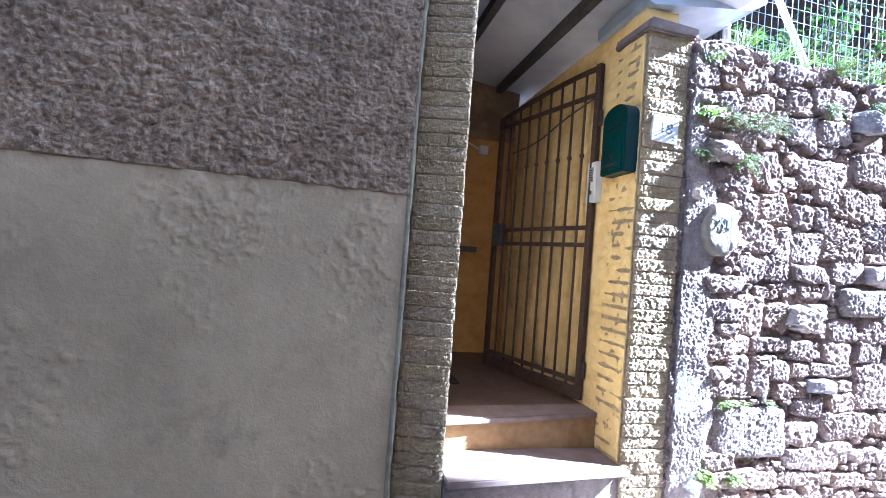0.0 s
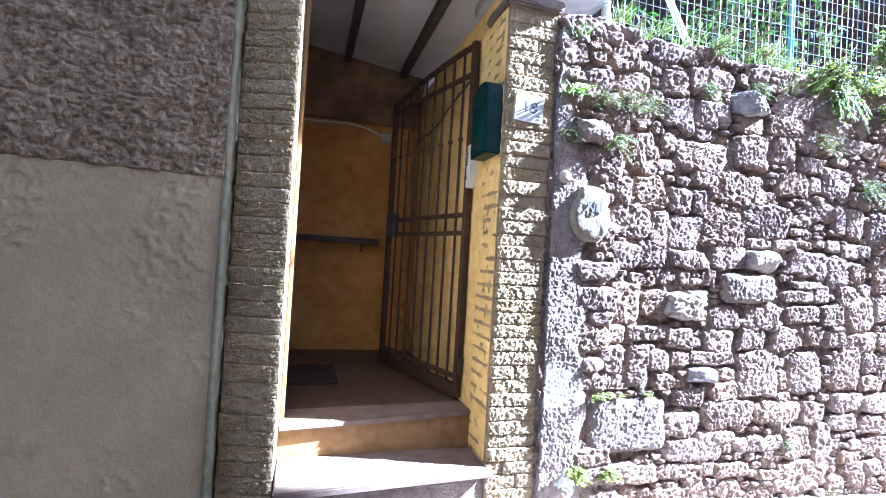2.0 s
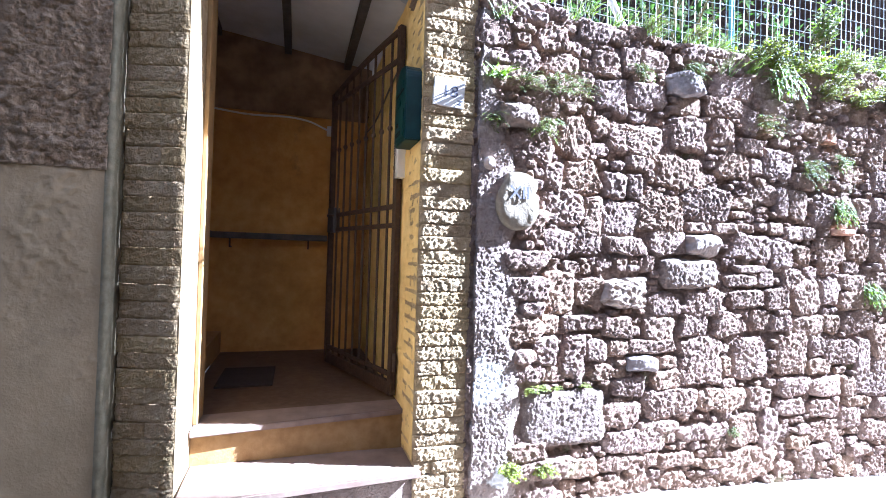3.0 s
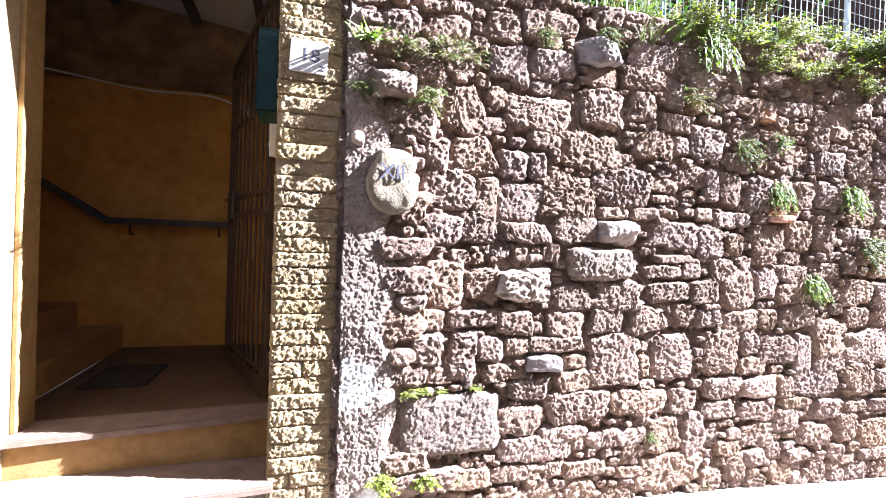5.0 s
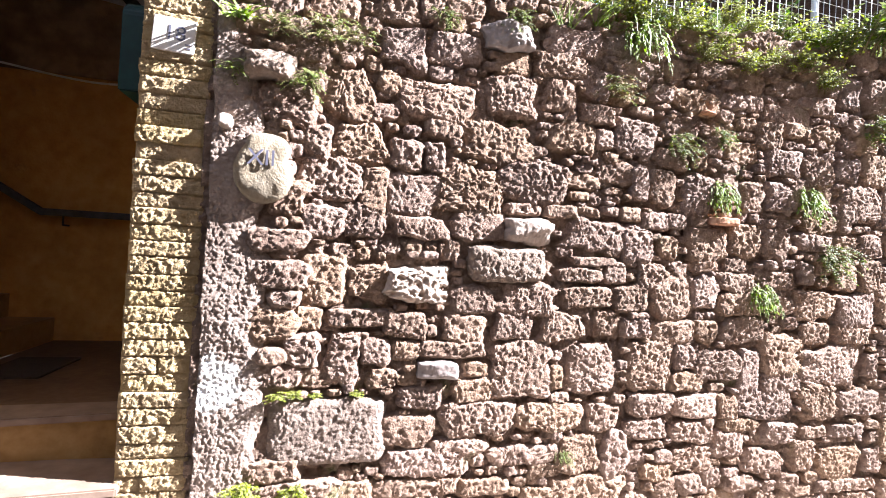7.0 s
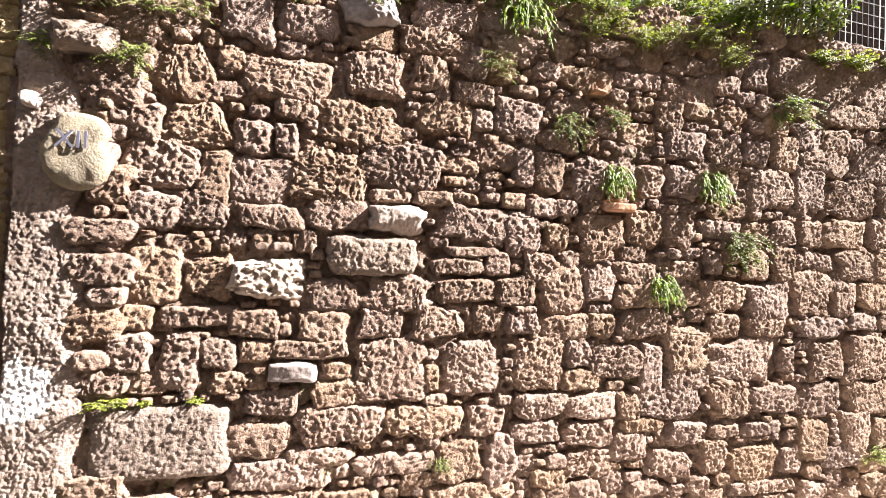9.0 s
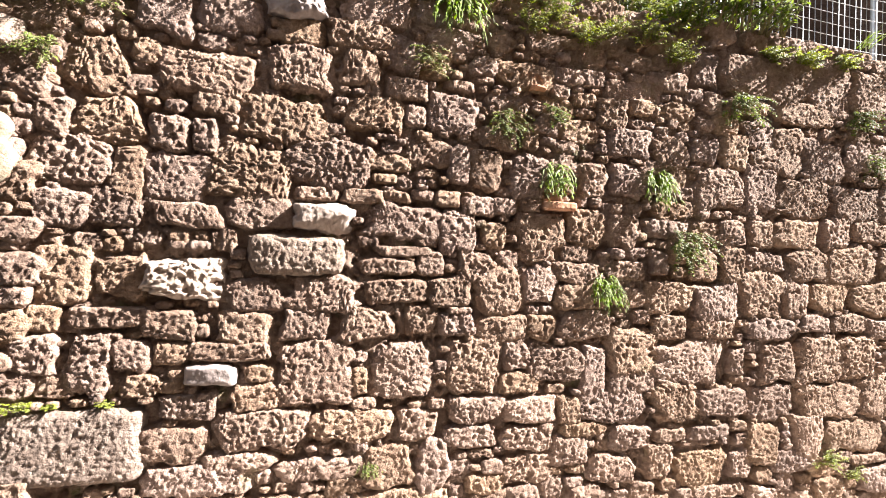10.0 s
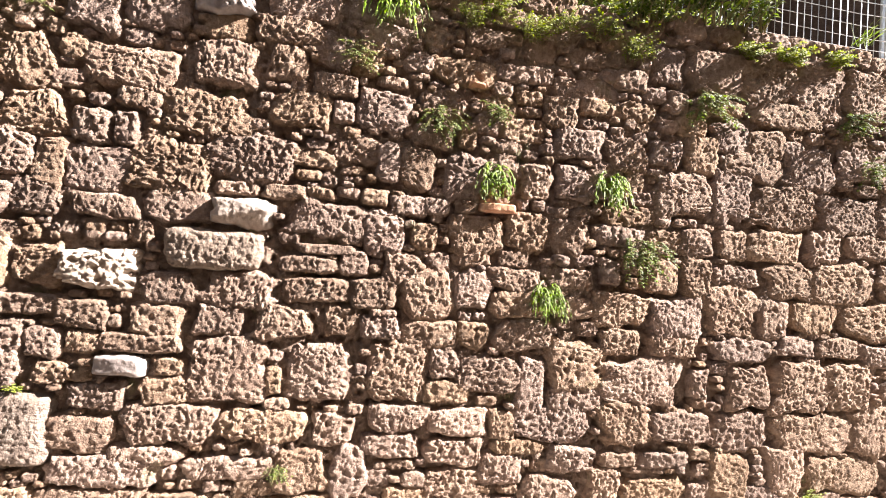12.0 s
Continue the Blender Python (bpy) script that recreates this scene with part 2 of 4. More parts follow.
splash(WHITEWASHED, (0.1, -0.05, 0.61), 0.12, (0.78, 0.76, 0.74))
splash(WHITEWASHED, (0.19, -0.05, 0.12), 0.07, (0.74, 0.72, 0.69))
ROUGHCAST = surface("brown_roughcast", [(0.17, 0.115, 0.066), (0.31, 0.218, 0.13), (0.45, 0.335, 0.215)], 9, 0.95, 1.0, 130, depth=0.016)
PLASTER = surface("beige_plaster", [(0.285, 0.212, 0.118), (0.32, 0.24, 0.136), (0.35, 0.265, 0.154)], 4, 0.85, 0.5, 55, depth=0.008,
                  second=[((0.225, 0.172, 0.105), 0.6, 2.4), ((0.37, 0.30, 0.20), 0.66, 5.5), ((0.09, 0.075, 0.06), 0.74, 9.0)])
PALE_PAINT = surface("pale_green_paint", [(0.13, 0.108, 0.06), (0.19, 0.16, 0.095), (0.26, 0.22, 0.14)], 6, 0.8, 0.5, 60)
CREAM_BRICK = surface("cream_painted_brick", [(0.40, 0.28, 0.135), (0.55, 0.405, 0.215), (0.66, 0.51, 0.3)], 9, 0.92, 1.0, 110, 0.06, depth=0.03,
                      second=[((0.16, 0.12, 0.08), 0.68, 6.0)])
YELLOW = surface("yellow_ochre_paint", [(0.62, 0.41, 0.12), (0.75, 0.53, 0.18), (0.82, 0.61, 0.24)], 4, 0.85, 0.6, 45, depth=0.008,
                 second=[((0.3, 0.19, 0.08), 0.7, 4.0)])
# darker copy of YELLOW: the dimness deep in the passage is in the colour
OCHRE = surface("dimmed_ochre_paint", [(0.36, 0.17, 0.04), (0.47, 0.24, 0.06), (0.55, 0.305, 0.09)], 3, 0.85, 0.6, 45, depth=0.008,
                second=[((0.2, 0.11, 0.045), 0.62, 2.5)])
PLAQUE_STONE = surface("painted_pale_stone", [(0.19, 0.15, 0.1), (0.27, 0.225, 0.16), (0.34, 0.295, 0.225)], 7, 0.95, 0.9, 110)
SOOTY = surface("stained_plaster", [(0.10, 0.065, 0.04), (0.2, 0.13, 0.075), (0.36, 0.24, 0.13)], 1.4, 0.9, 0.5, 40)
MARBLE = surface("worn_marble", [(0.14, 0.094, 0.07), (0.19, 0.135, 0.104), (0.24, 0.178, 0.142)], 3, 0.55, 0.12, 50, second=[((0.3, 0.2, 0.13), 0.62, 4.0)])
RISER = surface("ochre_riser_paint", [(0.22, 0.128, 0.045), (0.28, 0.172, 0.066), (0.33, 0.215, 0.09)], 5, 0.8, 0.3, 50, second=[((0.3, 0.18, 0.08), 0.68, 5.0)])
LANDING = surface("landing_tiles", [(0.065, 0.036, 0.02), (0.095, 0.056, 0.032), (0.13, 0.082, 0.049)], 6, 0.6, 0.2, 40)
IRON = surface("brown_iron", [(0.028, 0.016, 0.01), (0.05, 0.029, 0.018), (0.085, 0.05, 0.03)], 12, 0.6, 0.3, 90, metal=0.1)
ROOF = surface("grey_roof_sheet", [(0.5, 0.49, 0.5), (0.57, 0.56, 0.57), (0.62, 0.61, 0.62)], 1.5, 0.5, 0.1, 10)
BEAM = surface("dark_roof_beam", [(0.045, 0.04, 0.04), (0.07, 0.065, 0.06), (0.1, 0.09, 0.085)], 6, 0.7, 0.3, 30)
ZINC = surface("blue_grey_sheet", [(0.33, 0.37, 0.43), (0.42, 0.46, 0.52), (0.5, 0.54, 0.6)], 3, 0.4, 0.1, 20, metal=0.3)
GREEN_METAL = surface("green_enamel", [(0.001, 0.016, 0.015), (0.002, 0.026, 0.023), (0.004, 0.036, 0.032)], 5, 0.5, 0.1, 60, spec=0.3)
DARK_SLOT = surface("dark_gap", [(0.01, 0.012, 0.012), (0.02, 0.022, 0.02)], 5, 0.8, 0)
STEEL = surface("polished_steel", [(0.6, 0.6, 0.6), (0.7, 0.7, 0.7)], 5, 0.25, 0, metal=1.0)
WHITE_PLASTIC = surface("aged_white_plastic", [(0.62, 0.6, 0.54), (0.7, 0.68, 0.62)], 4, 0.45, 0.05, 60)
TILE_WHITE = surface("white_ceramic", [(0.55, 0.5, 0.46), (0.64, 0.6, 0.56), (0.7, 0.66, 0.62)], 5, 0.3, 0.05, 60)
INK = surface("blue_grey_paint", [(0.10, 0.10, 0.14), (0.15, 0.15, 0.2)], 9, 0.7, 0)
MAT = surface("dark_doormat", [(0.03, 0.022, 0.018), (0.055, 0.04, 0.03)], 12, 0.97, 0.8, 120)
WIRE = surface("galvanised_wire", [(0.42, 0.45, 0.46), (0.55, 0.58, 0.6)], 5, 0.4, 0.1, 60, metal=0.6)
POST_GREEN = surface("green_post_paint", [(0.08, 0.2, 0.2), (0.12, 0.28, 0.28)], 5, 0.5, 0.1, 60)
POST_WHITE = surface("pale_pole", [(0.6, 0.58, 0.54), (0.72, 0.7, 0.66)], 5, 0.6, 0.2, 60)
ROAD = surface("street_paving", [(0.2, 0.17, 0.145), (0.29, 0.25, 0.215), (0.36, 0.32, 0.28)], 6, 0.9, 0.6, 60)
SOIL = surface("soil", [(0.06, 0.045, 0.03), (0.11, 0.08, 0.055), (0.16, 0.12, 0.08)], 6, 0.98, 1.0, 40)
HOUSE = surface("street_render", [(0.42, 0.34, 0.24), (0.5, 0.41, 0.3), (0.56, 0.47, 0.36)], 2, 0.9, 0.3, 30)
SHUTTER = surface("dark_shutter", [(0.05, 0.07, 0.05), (0.08, 0.1, 0.07)], 5, 0.7, 0.2, 50)
# kept near black, so the shade behind the fence sits in the colour
SLAT = surface("shade_dark_slats", [(0.035, 0.028, 0.026), (0.06, 0.048, 0.044), (0.1, 0.08, 0.075)], 5, 0.95, 0.4, 60, 0.2, spec=0.05)
STALK = surface("dry_stalk", [(0.16, 0.13, 0.06), (0.24, 0.2, 0.1)], 6, 0.9, 0.2, 60)


def leaf_material(name, dark, light):
    m = surface(name, [dark, tuple((a + b) / 2 for a, b in zip(dark, light)), light], 9, 0.55, 0.2, 90, 0.35, island=True)
    bsdf = m.node_tree.nodes["Principled BSDF"]
    bsdf.inputs["Transmission Weight"].default_value = 0.0
    nt = m.node_tree
    trans, mixer = nt.nodes.new("ShaderNodeBsdfTranslucent"), nt.nodes.new("ShaderNodeMixShader")
    source = bsdf.inputs["Base Color"].links[0].from_socket
    nt.links.new(source, trans.inputs["Color"])
    mixer.inputs[0].default_value = 0.4
    nt.links.new(bsdf.outputs[0], mixer.inputs[1])
    nt.links.new(trans.outputs[0], mixer.inputs[2])
    nt.links.new(mixer.outputs[0], nt.nodes["Material Output"].inputs[0])
    return m


LEAF = leaf_material("fresh_leaf", (0.055, 0.08, 0.016), (0.18, 0.225, 0.055))
LEAF_YELLOW = leaf_material("yellow_green_leaf", (0.12, 0.15, 0.02), (0.29, 0.32, 0.065))
LEAF_DARK = leaf_material("dark_leaf", (0.025, 0.05, 0.012), (0.07, 0.11, 0.03))
GRASS = leaf_material("grass_blade", (0.10, 0.16, 0.02), (0.28, 0.36, 0.08))


# ---- large structure ----
def ground_z(x):
    """The street falls gently towards +x."""
    return -0.03 - 0.052 * max(-14.0, min(14.0, x))


def build_ground():
    xs = np.unique(np.concatenate([np.array([-900, -200, -60, -25, -14]), np.linspace(-12, 12, 60), np.array([14, 25, 60, 200, 900])]))
    ys = np.unique(np.concatenate([np.array([-900, -200, -60, -25]), np.linspace(-12, 3, 36), np.array([12, 60, 200, 900])]))
    gx, gy = np.meshgrid(xs, ys)
    gz = np.vectorize(ground_z)(gx)
    p = np.stack([gx, gy, gz], -1).reshape(-1, 3)
    gz = gz + (fractal(p, 1.7, 3).reshape(gz.shape) - 0.5) * 0.015
    tagged(link_mesh("road", grid_mesh("road", gx, gy, gz, len(ys), len(xs)), ROAD, smooth=True), "worn grey-brown stone street falling gently along the wall", "road", kind="structure")


build_ground()


def relief_wall(name, x0, x1, z0, z1, y_at, step, amp, freq, material, courses=0.0, thick=0.25, octaves=3, grit=0.0, flakes=0.0):
    """A wall face towards -y with real relief; y_at(x, z) gives its plane. With courses, joints are sunk every so many metres."""
    nu, nv = int((x1 - x0) / step) + 2, int((z1 - z0) / step) + 2
    u, v = np.meshgrid(np.linspace(x0, x1, nu), np.linspace(z0, z1, nv))
    p = np.stack([u, np.zeros_like(u), v], -1).reshape(-1, 3)
    ys = y_at(u, v) - (fractal(p, freq, octaves).reshape(u.shape) - 0.5) * amp * 2
    if grit:
        ys = ys - grit * (0.5 * crumbs(p, 38.0) + 0.45 * crumbs(p + 1.3, 85.0) + 0.6 * crag(p, 20.0, 3, 0.7)).reshape(u.shape)
    if flakes:
        patch = np.clip((fractal(p + 7.7, 3.2, 3) - 0.5) * 7, 0, 1) * np.clip((fractal(p, 34.0, 3) - 0.52) * 9, 0, 1)
        ys = ys - flakes * patch.reshape(u.shape)
    if courses:
        wave = v + (fractal(p, 3.0, 2).reshape(u.shape) - 0.5) * 0.05
        d = np.abs((wave / courses) % 1 - 0.5)
        ys = ys + np.clip(d - 0.42, 0, 1) * 0.12
    # the rim folds back, which gives the wall its thickness
    uu, vv, yy = np.pad(u, 1, mode="edge"), np.pad(v, 1, mode="edge"), np.pad(ys, 1, mode="edge")
    border = np.ones_like(uu, bool)
    border[1:-1, 1:-1] = False
    yy[border] = yy[border] + thick
    return link_mesh(name, grid_mesh(name, uu, yy, vv, nv + 2, nu + 2), material, smooth=True)


def left_face(x, z):
    return -0.136 + 0.074 * (x + 1.556) + 0 * z


def block(name, a, b, material, label, category="wall", bevel=0.0):
    bm = bmesh.new()
    add_box(bm, a, b, bevel)
    return tagged(part(name, bm, material), label, category, kind="structure")


PAINT_Z = 1.52
# roughcast above, smooth plaster below
upper = relief_wall("wall_roughcast", -3.7, -1.545, PAINT_Z, 3.0, lambda x, z: left_face(x, z) - 0.006, 0.005, 0.004, 60, ROUGHCAST, octaves=3, grit=0.021)
tagged(upper, "brown roughcast upper house wall with coarse grain", "wall", kind="structure")
block("wall_house_upper", (-6.0, -0.2, 3.0), (-1.5, 0.2, 5.5), ROUGHCAST, "brown roughcast house wall overhead")
block("wall_house_west", (-6.0, -0.5, 1.52), (-3.7, -0.2, 5.5), ROUGHCAST, "brown roughcast house wall further along")
lower = relief_wall("wall_plaster", -6.0, -1.545, -0.1, PAINT_Z, left_face, 0.0075, 0.003, 9, PLASTER, octaves=4, flakes=0.005)
tagged(lower, "smooth beige plaster lower house wall, scuffed and stained", "wall", kind="structure")


# pale edge strip between the plaster and the brick pilaster
def edge_strip():
    """The plaster's painted end: a worn arris that turns back to the bricks."""
    zs = np.arange(-0.1, 3.0, 0.009)
    line = np.array([(-1.556, 0.06), (-1.552, -0.139), (-1.541, -0.142), (-1.53, -0.139), (-1.524, -0.12), (-1.522, -0.09), (-1.518, 0.06)])
    k, z = np.meshgrid(np.arange(len(line)), zs)
    xs, ys = line[k, 0], line[k, 1]
    p = np.stack([xs, 3 * ys, z], -1).reshape(-1, 3)
    wear = (fractal(p, 14, 4).reshape(z.shape) - 0.5) * 0.016 + (fractal(p + 3, 3, 2).reshape(z.shape) - 0.5) * 0.01
    inner = (k > 1) & (k < 6)
    return grid_mesh("trim_edge", xs + wear * inner, ys + 0.6 * wear * inner, z, len(zs), len(line))


tagged(link_mesh("trim_edge", edge_strip(), PALE_PAINT), "pale green-white painted corner strip of the house wall", "trim", kind="structure")

# pilaster cores behind the bricks, with their flanks in the passage
LEFT_A, LEFT_B = Vector((-1.515, -0.056, 0)), Vector((-1.285, -0.128, 0))
bm = bmesh.new()
lo = [bm.verts.new((x, y, -0.1)) for x, y in ((-1.495, -0.04), (-1.285, -0.105), (-1.278, 0.30), (-1.495, 0.30))]
hi = [bm.verts.new((v.co.x, v.co.y, 5.5)) for v in lo]
bm.faces.new(lo[::-1]), bm.faces.new(hi)
for i in range(4):
    bm.faces.new((lo[i], lo[(i + 1) % 4], hi[(i + 1) % 4], hi[i]))
pilaster_left = tagged(part("pilaster_left", bm, CREAM_BRICK), "cream-painted rough brick pilaster beside the steps", "pilaster", kind="structure")
pilaster_right = block("pilaster_right", (-0.27, 0.02, -0.1), (0.03, 0.28, 2.57), CREAM_BRICK, "cream and yellow painted brick pilaster with a house number", "pilaster")
block("trim_jamb", (-1.279, 0.205, 0.41), (-1.258, 0.36, 2.75), RISER, "narrow ochre door jamb of the passage", "trim", 0.004)

# the passage: side walls, back wall, landing, stairs, roof
def reveal_sheet(name, x, y0, y1, z0, z1, material, label, courses):
    """A wall that faces -x: a sheet built towards -y and turned."""
    ob = relief_wall(name, -y1, -y0, z0, z1, lambda a, b: 0 * a, 0.014, 0.005, 24, material, courses, 0.2)
    ob.matrix_world = Matrix.Translation((x, 0, 0)) @ pose(0, 0, 0, 0, 0, -90)
    return tagged(ob, label, "wall", kind="structure")


reveal_sheet("wall_passage_east", -0.272, 0.03, 2.0, 0.0, 2.72, YELLOW, "rough yellow-painted brick side wall of the passage", 0.07)
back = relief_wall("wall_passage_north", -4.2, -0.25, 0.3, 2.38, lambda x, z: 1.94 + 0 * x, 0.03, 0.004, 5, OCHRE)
tagged(back, "yellow-ochre painted back wall of the passage, dimmed by its colour, stained low down", "wall", kind="structure")
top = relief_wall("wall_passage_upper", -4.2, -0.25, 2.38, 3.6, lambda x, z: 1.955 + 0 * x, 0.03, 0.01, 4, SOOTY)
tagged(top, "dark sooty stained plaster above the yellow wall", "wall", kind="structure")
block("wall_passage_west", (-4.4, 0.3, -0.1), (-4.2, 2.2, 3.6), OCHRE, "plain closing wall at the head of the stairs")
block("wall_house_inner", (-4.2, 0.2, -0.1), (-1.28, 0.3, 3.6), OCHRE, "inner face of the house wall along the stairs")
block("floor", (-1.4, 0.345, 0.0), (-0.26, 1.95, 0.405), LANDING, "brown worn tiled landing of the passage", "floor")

bm = bmesh.new()
# treads lie level across and rise a little towards the house
for (xa, ya), (xb, yb), za, zb in (((-1.275, -0.19), (-0.24, -0.05), 0.235, 0.203),):
    pts = [(xa, ya, za), (xb, yb, zb), (-0.265, 0.25, zb + 0.002), (-1.28, 0.22, za + 0.002)]
    t = [bm.verts.new(p) for p in pts]
    b = [bm.verts.new((p[0], p[1], p[2] - 0.035)) for p in pts]
    bm.faces.new(t), bm.faces.new(b[::-1])
    for i in range(4):
        bm.faces.new((t[i], b[i], b[(i + 1) % 4], t[(i + 1) % 4]))
bmesh.ops.recalc_face_normals(bm, faces=bm.faces)
bmesh.ops.bevel(bm, geom=bm.edges[:], offset=0.006, segments=2, affect="EDGES")
stairs = thing("entrance_steps", "two worn marble entrance steps with ochre risers", "steps")
part("tread", bm, MARBLE, stairs, "worn pale marble tread in the sun")
bm = bmesh.new()
pts = [(-1.278, 0.122, 0.409), (-0.272, 0.245, 0.411), (-0.27, 0.42, 0.411), (-1.278, 0.36, 0.409)]
t = [bm.verts.new(p) for p in pts]
b = [bm.verts.new((p[0], p[1], p[2] - 0.032)) for p in pts]
bm.faces.new(t), bm.faces.new(b[::-1])
for i in range(4):
    bm.faces.new((t[i], b[i], b[(i + 1) % 4], t[(i + 1) % 4]))
bmesh.ops.recalc_face_normals(bm, faces=bm.faces)
bmesh.ops.bevel(bm, geom=bm.edges[:], offset=0.005, segments=2, affect="EDGES")
part("tread", bm, MARBLE, stairs, "worn marble tread edging the landing")
bm = bmesh.new()
add_prism(bm, [(-1.279, 0.2), (-0.27, 0.17), (-0.27, 0.378), (-1.279, 0.376)], 0.165, 0.24)
for v in bm.verts:
    v.co.y += 0.095 * (v.co.x + 1.279)
part("riser", bm, RISER, stairs, "ochre painted riser")
bm = bmesh.new()
add_prism(bm, [(-1.279, -0.1), (-0.23, -0.1), (-0.23, 0.172), (-1.279, 0.198)], 0.02, 0.2)
for v in bm.verts:
    if v.co.y < 0.1 and v.co.x < -1:
        v.co.y = -0.13
part("plinth", bm, CEMENT, stairs, "grey cement plinth under the lower tread")

# flight of stairs that climbs to the house, seen past the landing
flight = thing("inner_stairs", "ochre inner stairs climbing from the landing", "stairs")
for i in range(7):
    bm = bmesh.new()
    add_box(bm, (-4.19, 0.302, 0.405 + 0.17 * i), (-1.40 - 0.29 * i, 1.94, 0.405 + 0.17 * (i + 1)), 0.006)
    part("step", bm, RISER, flight)

# roof over the passage: a sheet on dark beams, and its eave above the pilaster
def roof_z(x):
    return 2.86 - 0.13 * (x + 0.27)


bm = bmesh.new()
add_prism(bm, [(-4.3, roof_z(-4.3) + 0.1), (-4.3, roof_z(-4.3)), (0.28, roof_z(0.28)), (0.28, roof_z(0.28) + 0.05)], -0.12, 2.3)
tagged(part("ceiling", bm, ROOF), "grey sheet roof over the passage, seen from below", "ceiling", kind="structure")
for x in (-0.47, -0.96, -1.5, -2.1, -2.8):
    bm = bmesh.new()
    add_box(bm, (x - 0.028, -0.1, roof_z(x) - 0.065), (x + 0.028, 1.93, roof_z(x) + 0.012), 0.004)
    tagged(part("roof_beam", bm, BEAM), "dark painted roof beam under the grey sheet", "beam", "beams of the passage roof")
bm = bmesh.new()
add_prism(bm, [(-0.30, 2.73), (-0.26, 2.715), (0.36, 2.80), (0.47, 2.86), (0.47, 2.91), (0.33, 2.89), (-0.30, 2.80)], -0.02, 0.5)
tagged(part("eave_board", bm, ZINC), "blue-grey sheet metal eave over the pilaster", "eave", kind="structure")
bm = bmesh.new()
add_prism(bm, [(-0.30, 2.575), (0.02, 2.565), (0.03, 2.625), (-0.28, 2.645)], -0.035, 0.3)
bmesh.ops.bevel(bm, geom=bm.edges[:], offset=0.012, segments=2, affect="EDGES")
tagged(part("trim_cap", bm, CEMENT), "pale cement cap slab on the brick pilaster", "trim", kind="structure")

# ---- the stone wall: backing, placed stones, rubble between them ----
def face_y(x, z):
    """How far the old wall bulges: out at its west end and towards its top."""
    west = np.clip((0.62 - x) / 0.36, 0, 1)
    return 0.015 - 0.036 * west * west * (3 - 2 * west) - 0.012 * np.clip(x - 2.4, 0, 3) - 0.008 * np.clip(z - 1.95, 0, 1)


def top_z(x):
    return 2.6 - 0.10 * math.exp(-((x - 2.1) / 0.9) ** 2) + 0.02 * math.sin(x * 5) - 0.05 * max(0.0, x - 4.3)


def build_backing():
    us = np.concatenate([np.arange(-0.02, 5.5, 0.0075), np.linspace(5.51, 9.0, 160)])
    nu, nv = len(us), 390
    u, v = np.meshgrid(us, np.linspace(0, 1, nv))
    tops = np.vectorize(top_z)(u) - 0.02
    lows = np.vectorize(ground_z)(u) - 0.08
    z = lows + (tops - lows) * np.minimum(v * 1.1, 1)
    p = np.stack([u, 0 * u, z], -1).reshape(-1, 3)
    rel = 0.06 * (fractal(p, 6.5, 3) - 0.52) + 0.006 * crag(p, 15.0, 3, 0.75) + 0.008 * crumbs(p, 33.0) + 0.012 * crumbs(p, 66.0) + 0.014 * (fractal(p, 100.0, 2) - 0.5) - 0.03 * cell_pits(p, 15.0, 0.3)
    y = face_y(u, z) + 0.017 - rel.reshape(u.shape)
    y = y + np.clip(v - 1 / 1.1, 0, 1) * 5.5
    z = z + np.clip(v - 1 / 1.1, 0, 1) * (fractal(p + 4, 5, 3).reshape(u.shape) - 0.35) * 0.6
    y[:, 0] += 0.5
    return grid_mesh("wall_stone", u, y, z, nv, nu)


wall_stone = tagged(link_mesh("wall_stone", build_backing(), MORTAR), "old rubble retaining wall of brown pitted tufa stones with deep joints", "wall", kind="structure")
# cement rendering over the end of the wall beside the pilaster
def build_render():
    nu, nv = 110, 520
    u, v = np.meshgrid(np.linspace(0.015, 0.5, nu), np.linspace(-0.06, 2.5, nv))
    p = np.stack([u, 0 * u, v], -1).reshape(-1, 3)
    width = 0.19 + 0.13 * (fractal(np.stack([0 * v, 0 * v, v], -1).reshape(-1, 3) + 9, 3, 2).reshape(u.shape) - 0.5) * 2 + 0.22 * np.clip(0.75 - v, 0, 0.6)
    width = width + 0.08 * (fractal(p + 2, 9, 3).reshape(u.shape) - 0.5) - 0.16 * np.clip(v - 1.7, 0, 1)
    cover = np.clip((width - u) / 0.06, -1, 1)
    y = face_y(u, v) + 0.014 - 0.016 * cover - (0.004 * crag(p, 14.0, 3, 0.75) + 0.003 * crumbs(p, 32.0) + 0.01 * crumbs(p, 74.0)).reshape(u.shape)  - (fractal(p + 3, 6, 2).reshape(u.shape) - 0.5) * 0.014 + 0.06 * (cover < 0)
    xs = u + (fractal(p + 6, 14, 3).reshape(u.shape) - 0.5) * 0.025
    y[:, 0] += 0.2
    return grid_mesh("render_coat", xs, y, v, nv, nu)


link_mesh("render_coat", build_render(), WHITEWASHED, wall_stone, "pale cement coat daubed over the wall's end")

TAKEN = np.zeros((300, 560), bool)  # which squares of 1 cm are covered, from x = 0 and z = -0.4


def claim(x, z, w, h):
    a, b = int((x - w / 2) * 100), int((x + w / 2) * 100)
    c, d = int((z - h / 2 + 0.4) * 100), int((z + h / 2 + 0.4) * 100)
    a, c = max(a, 0), max(c, 0)
    return (slice(c, max(d, c + 1)), slice(a, max(b, a + 1)))


LAID = [0]
KINDS = random.Random(5)


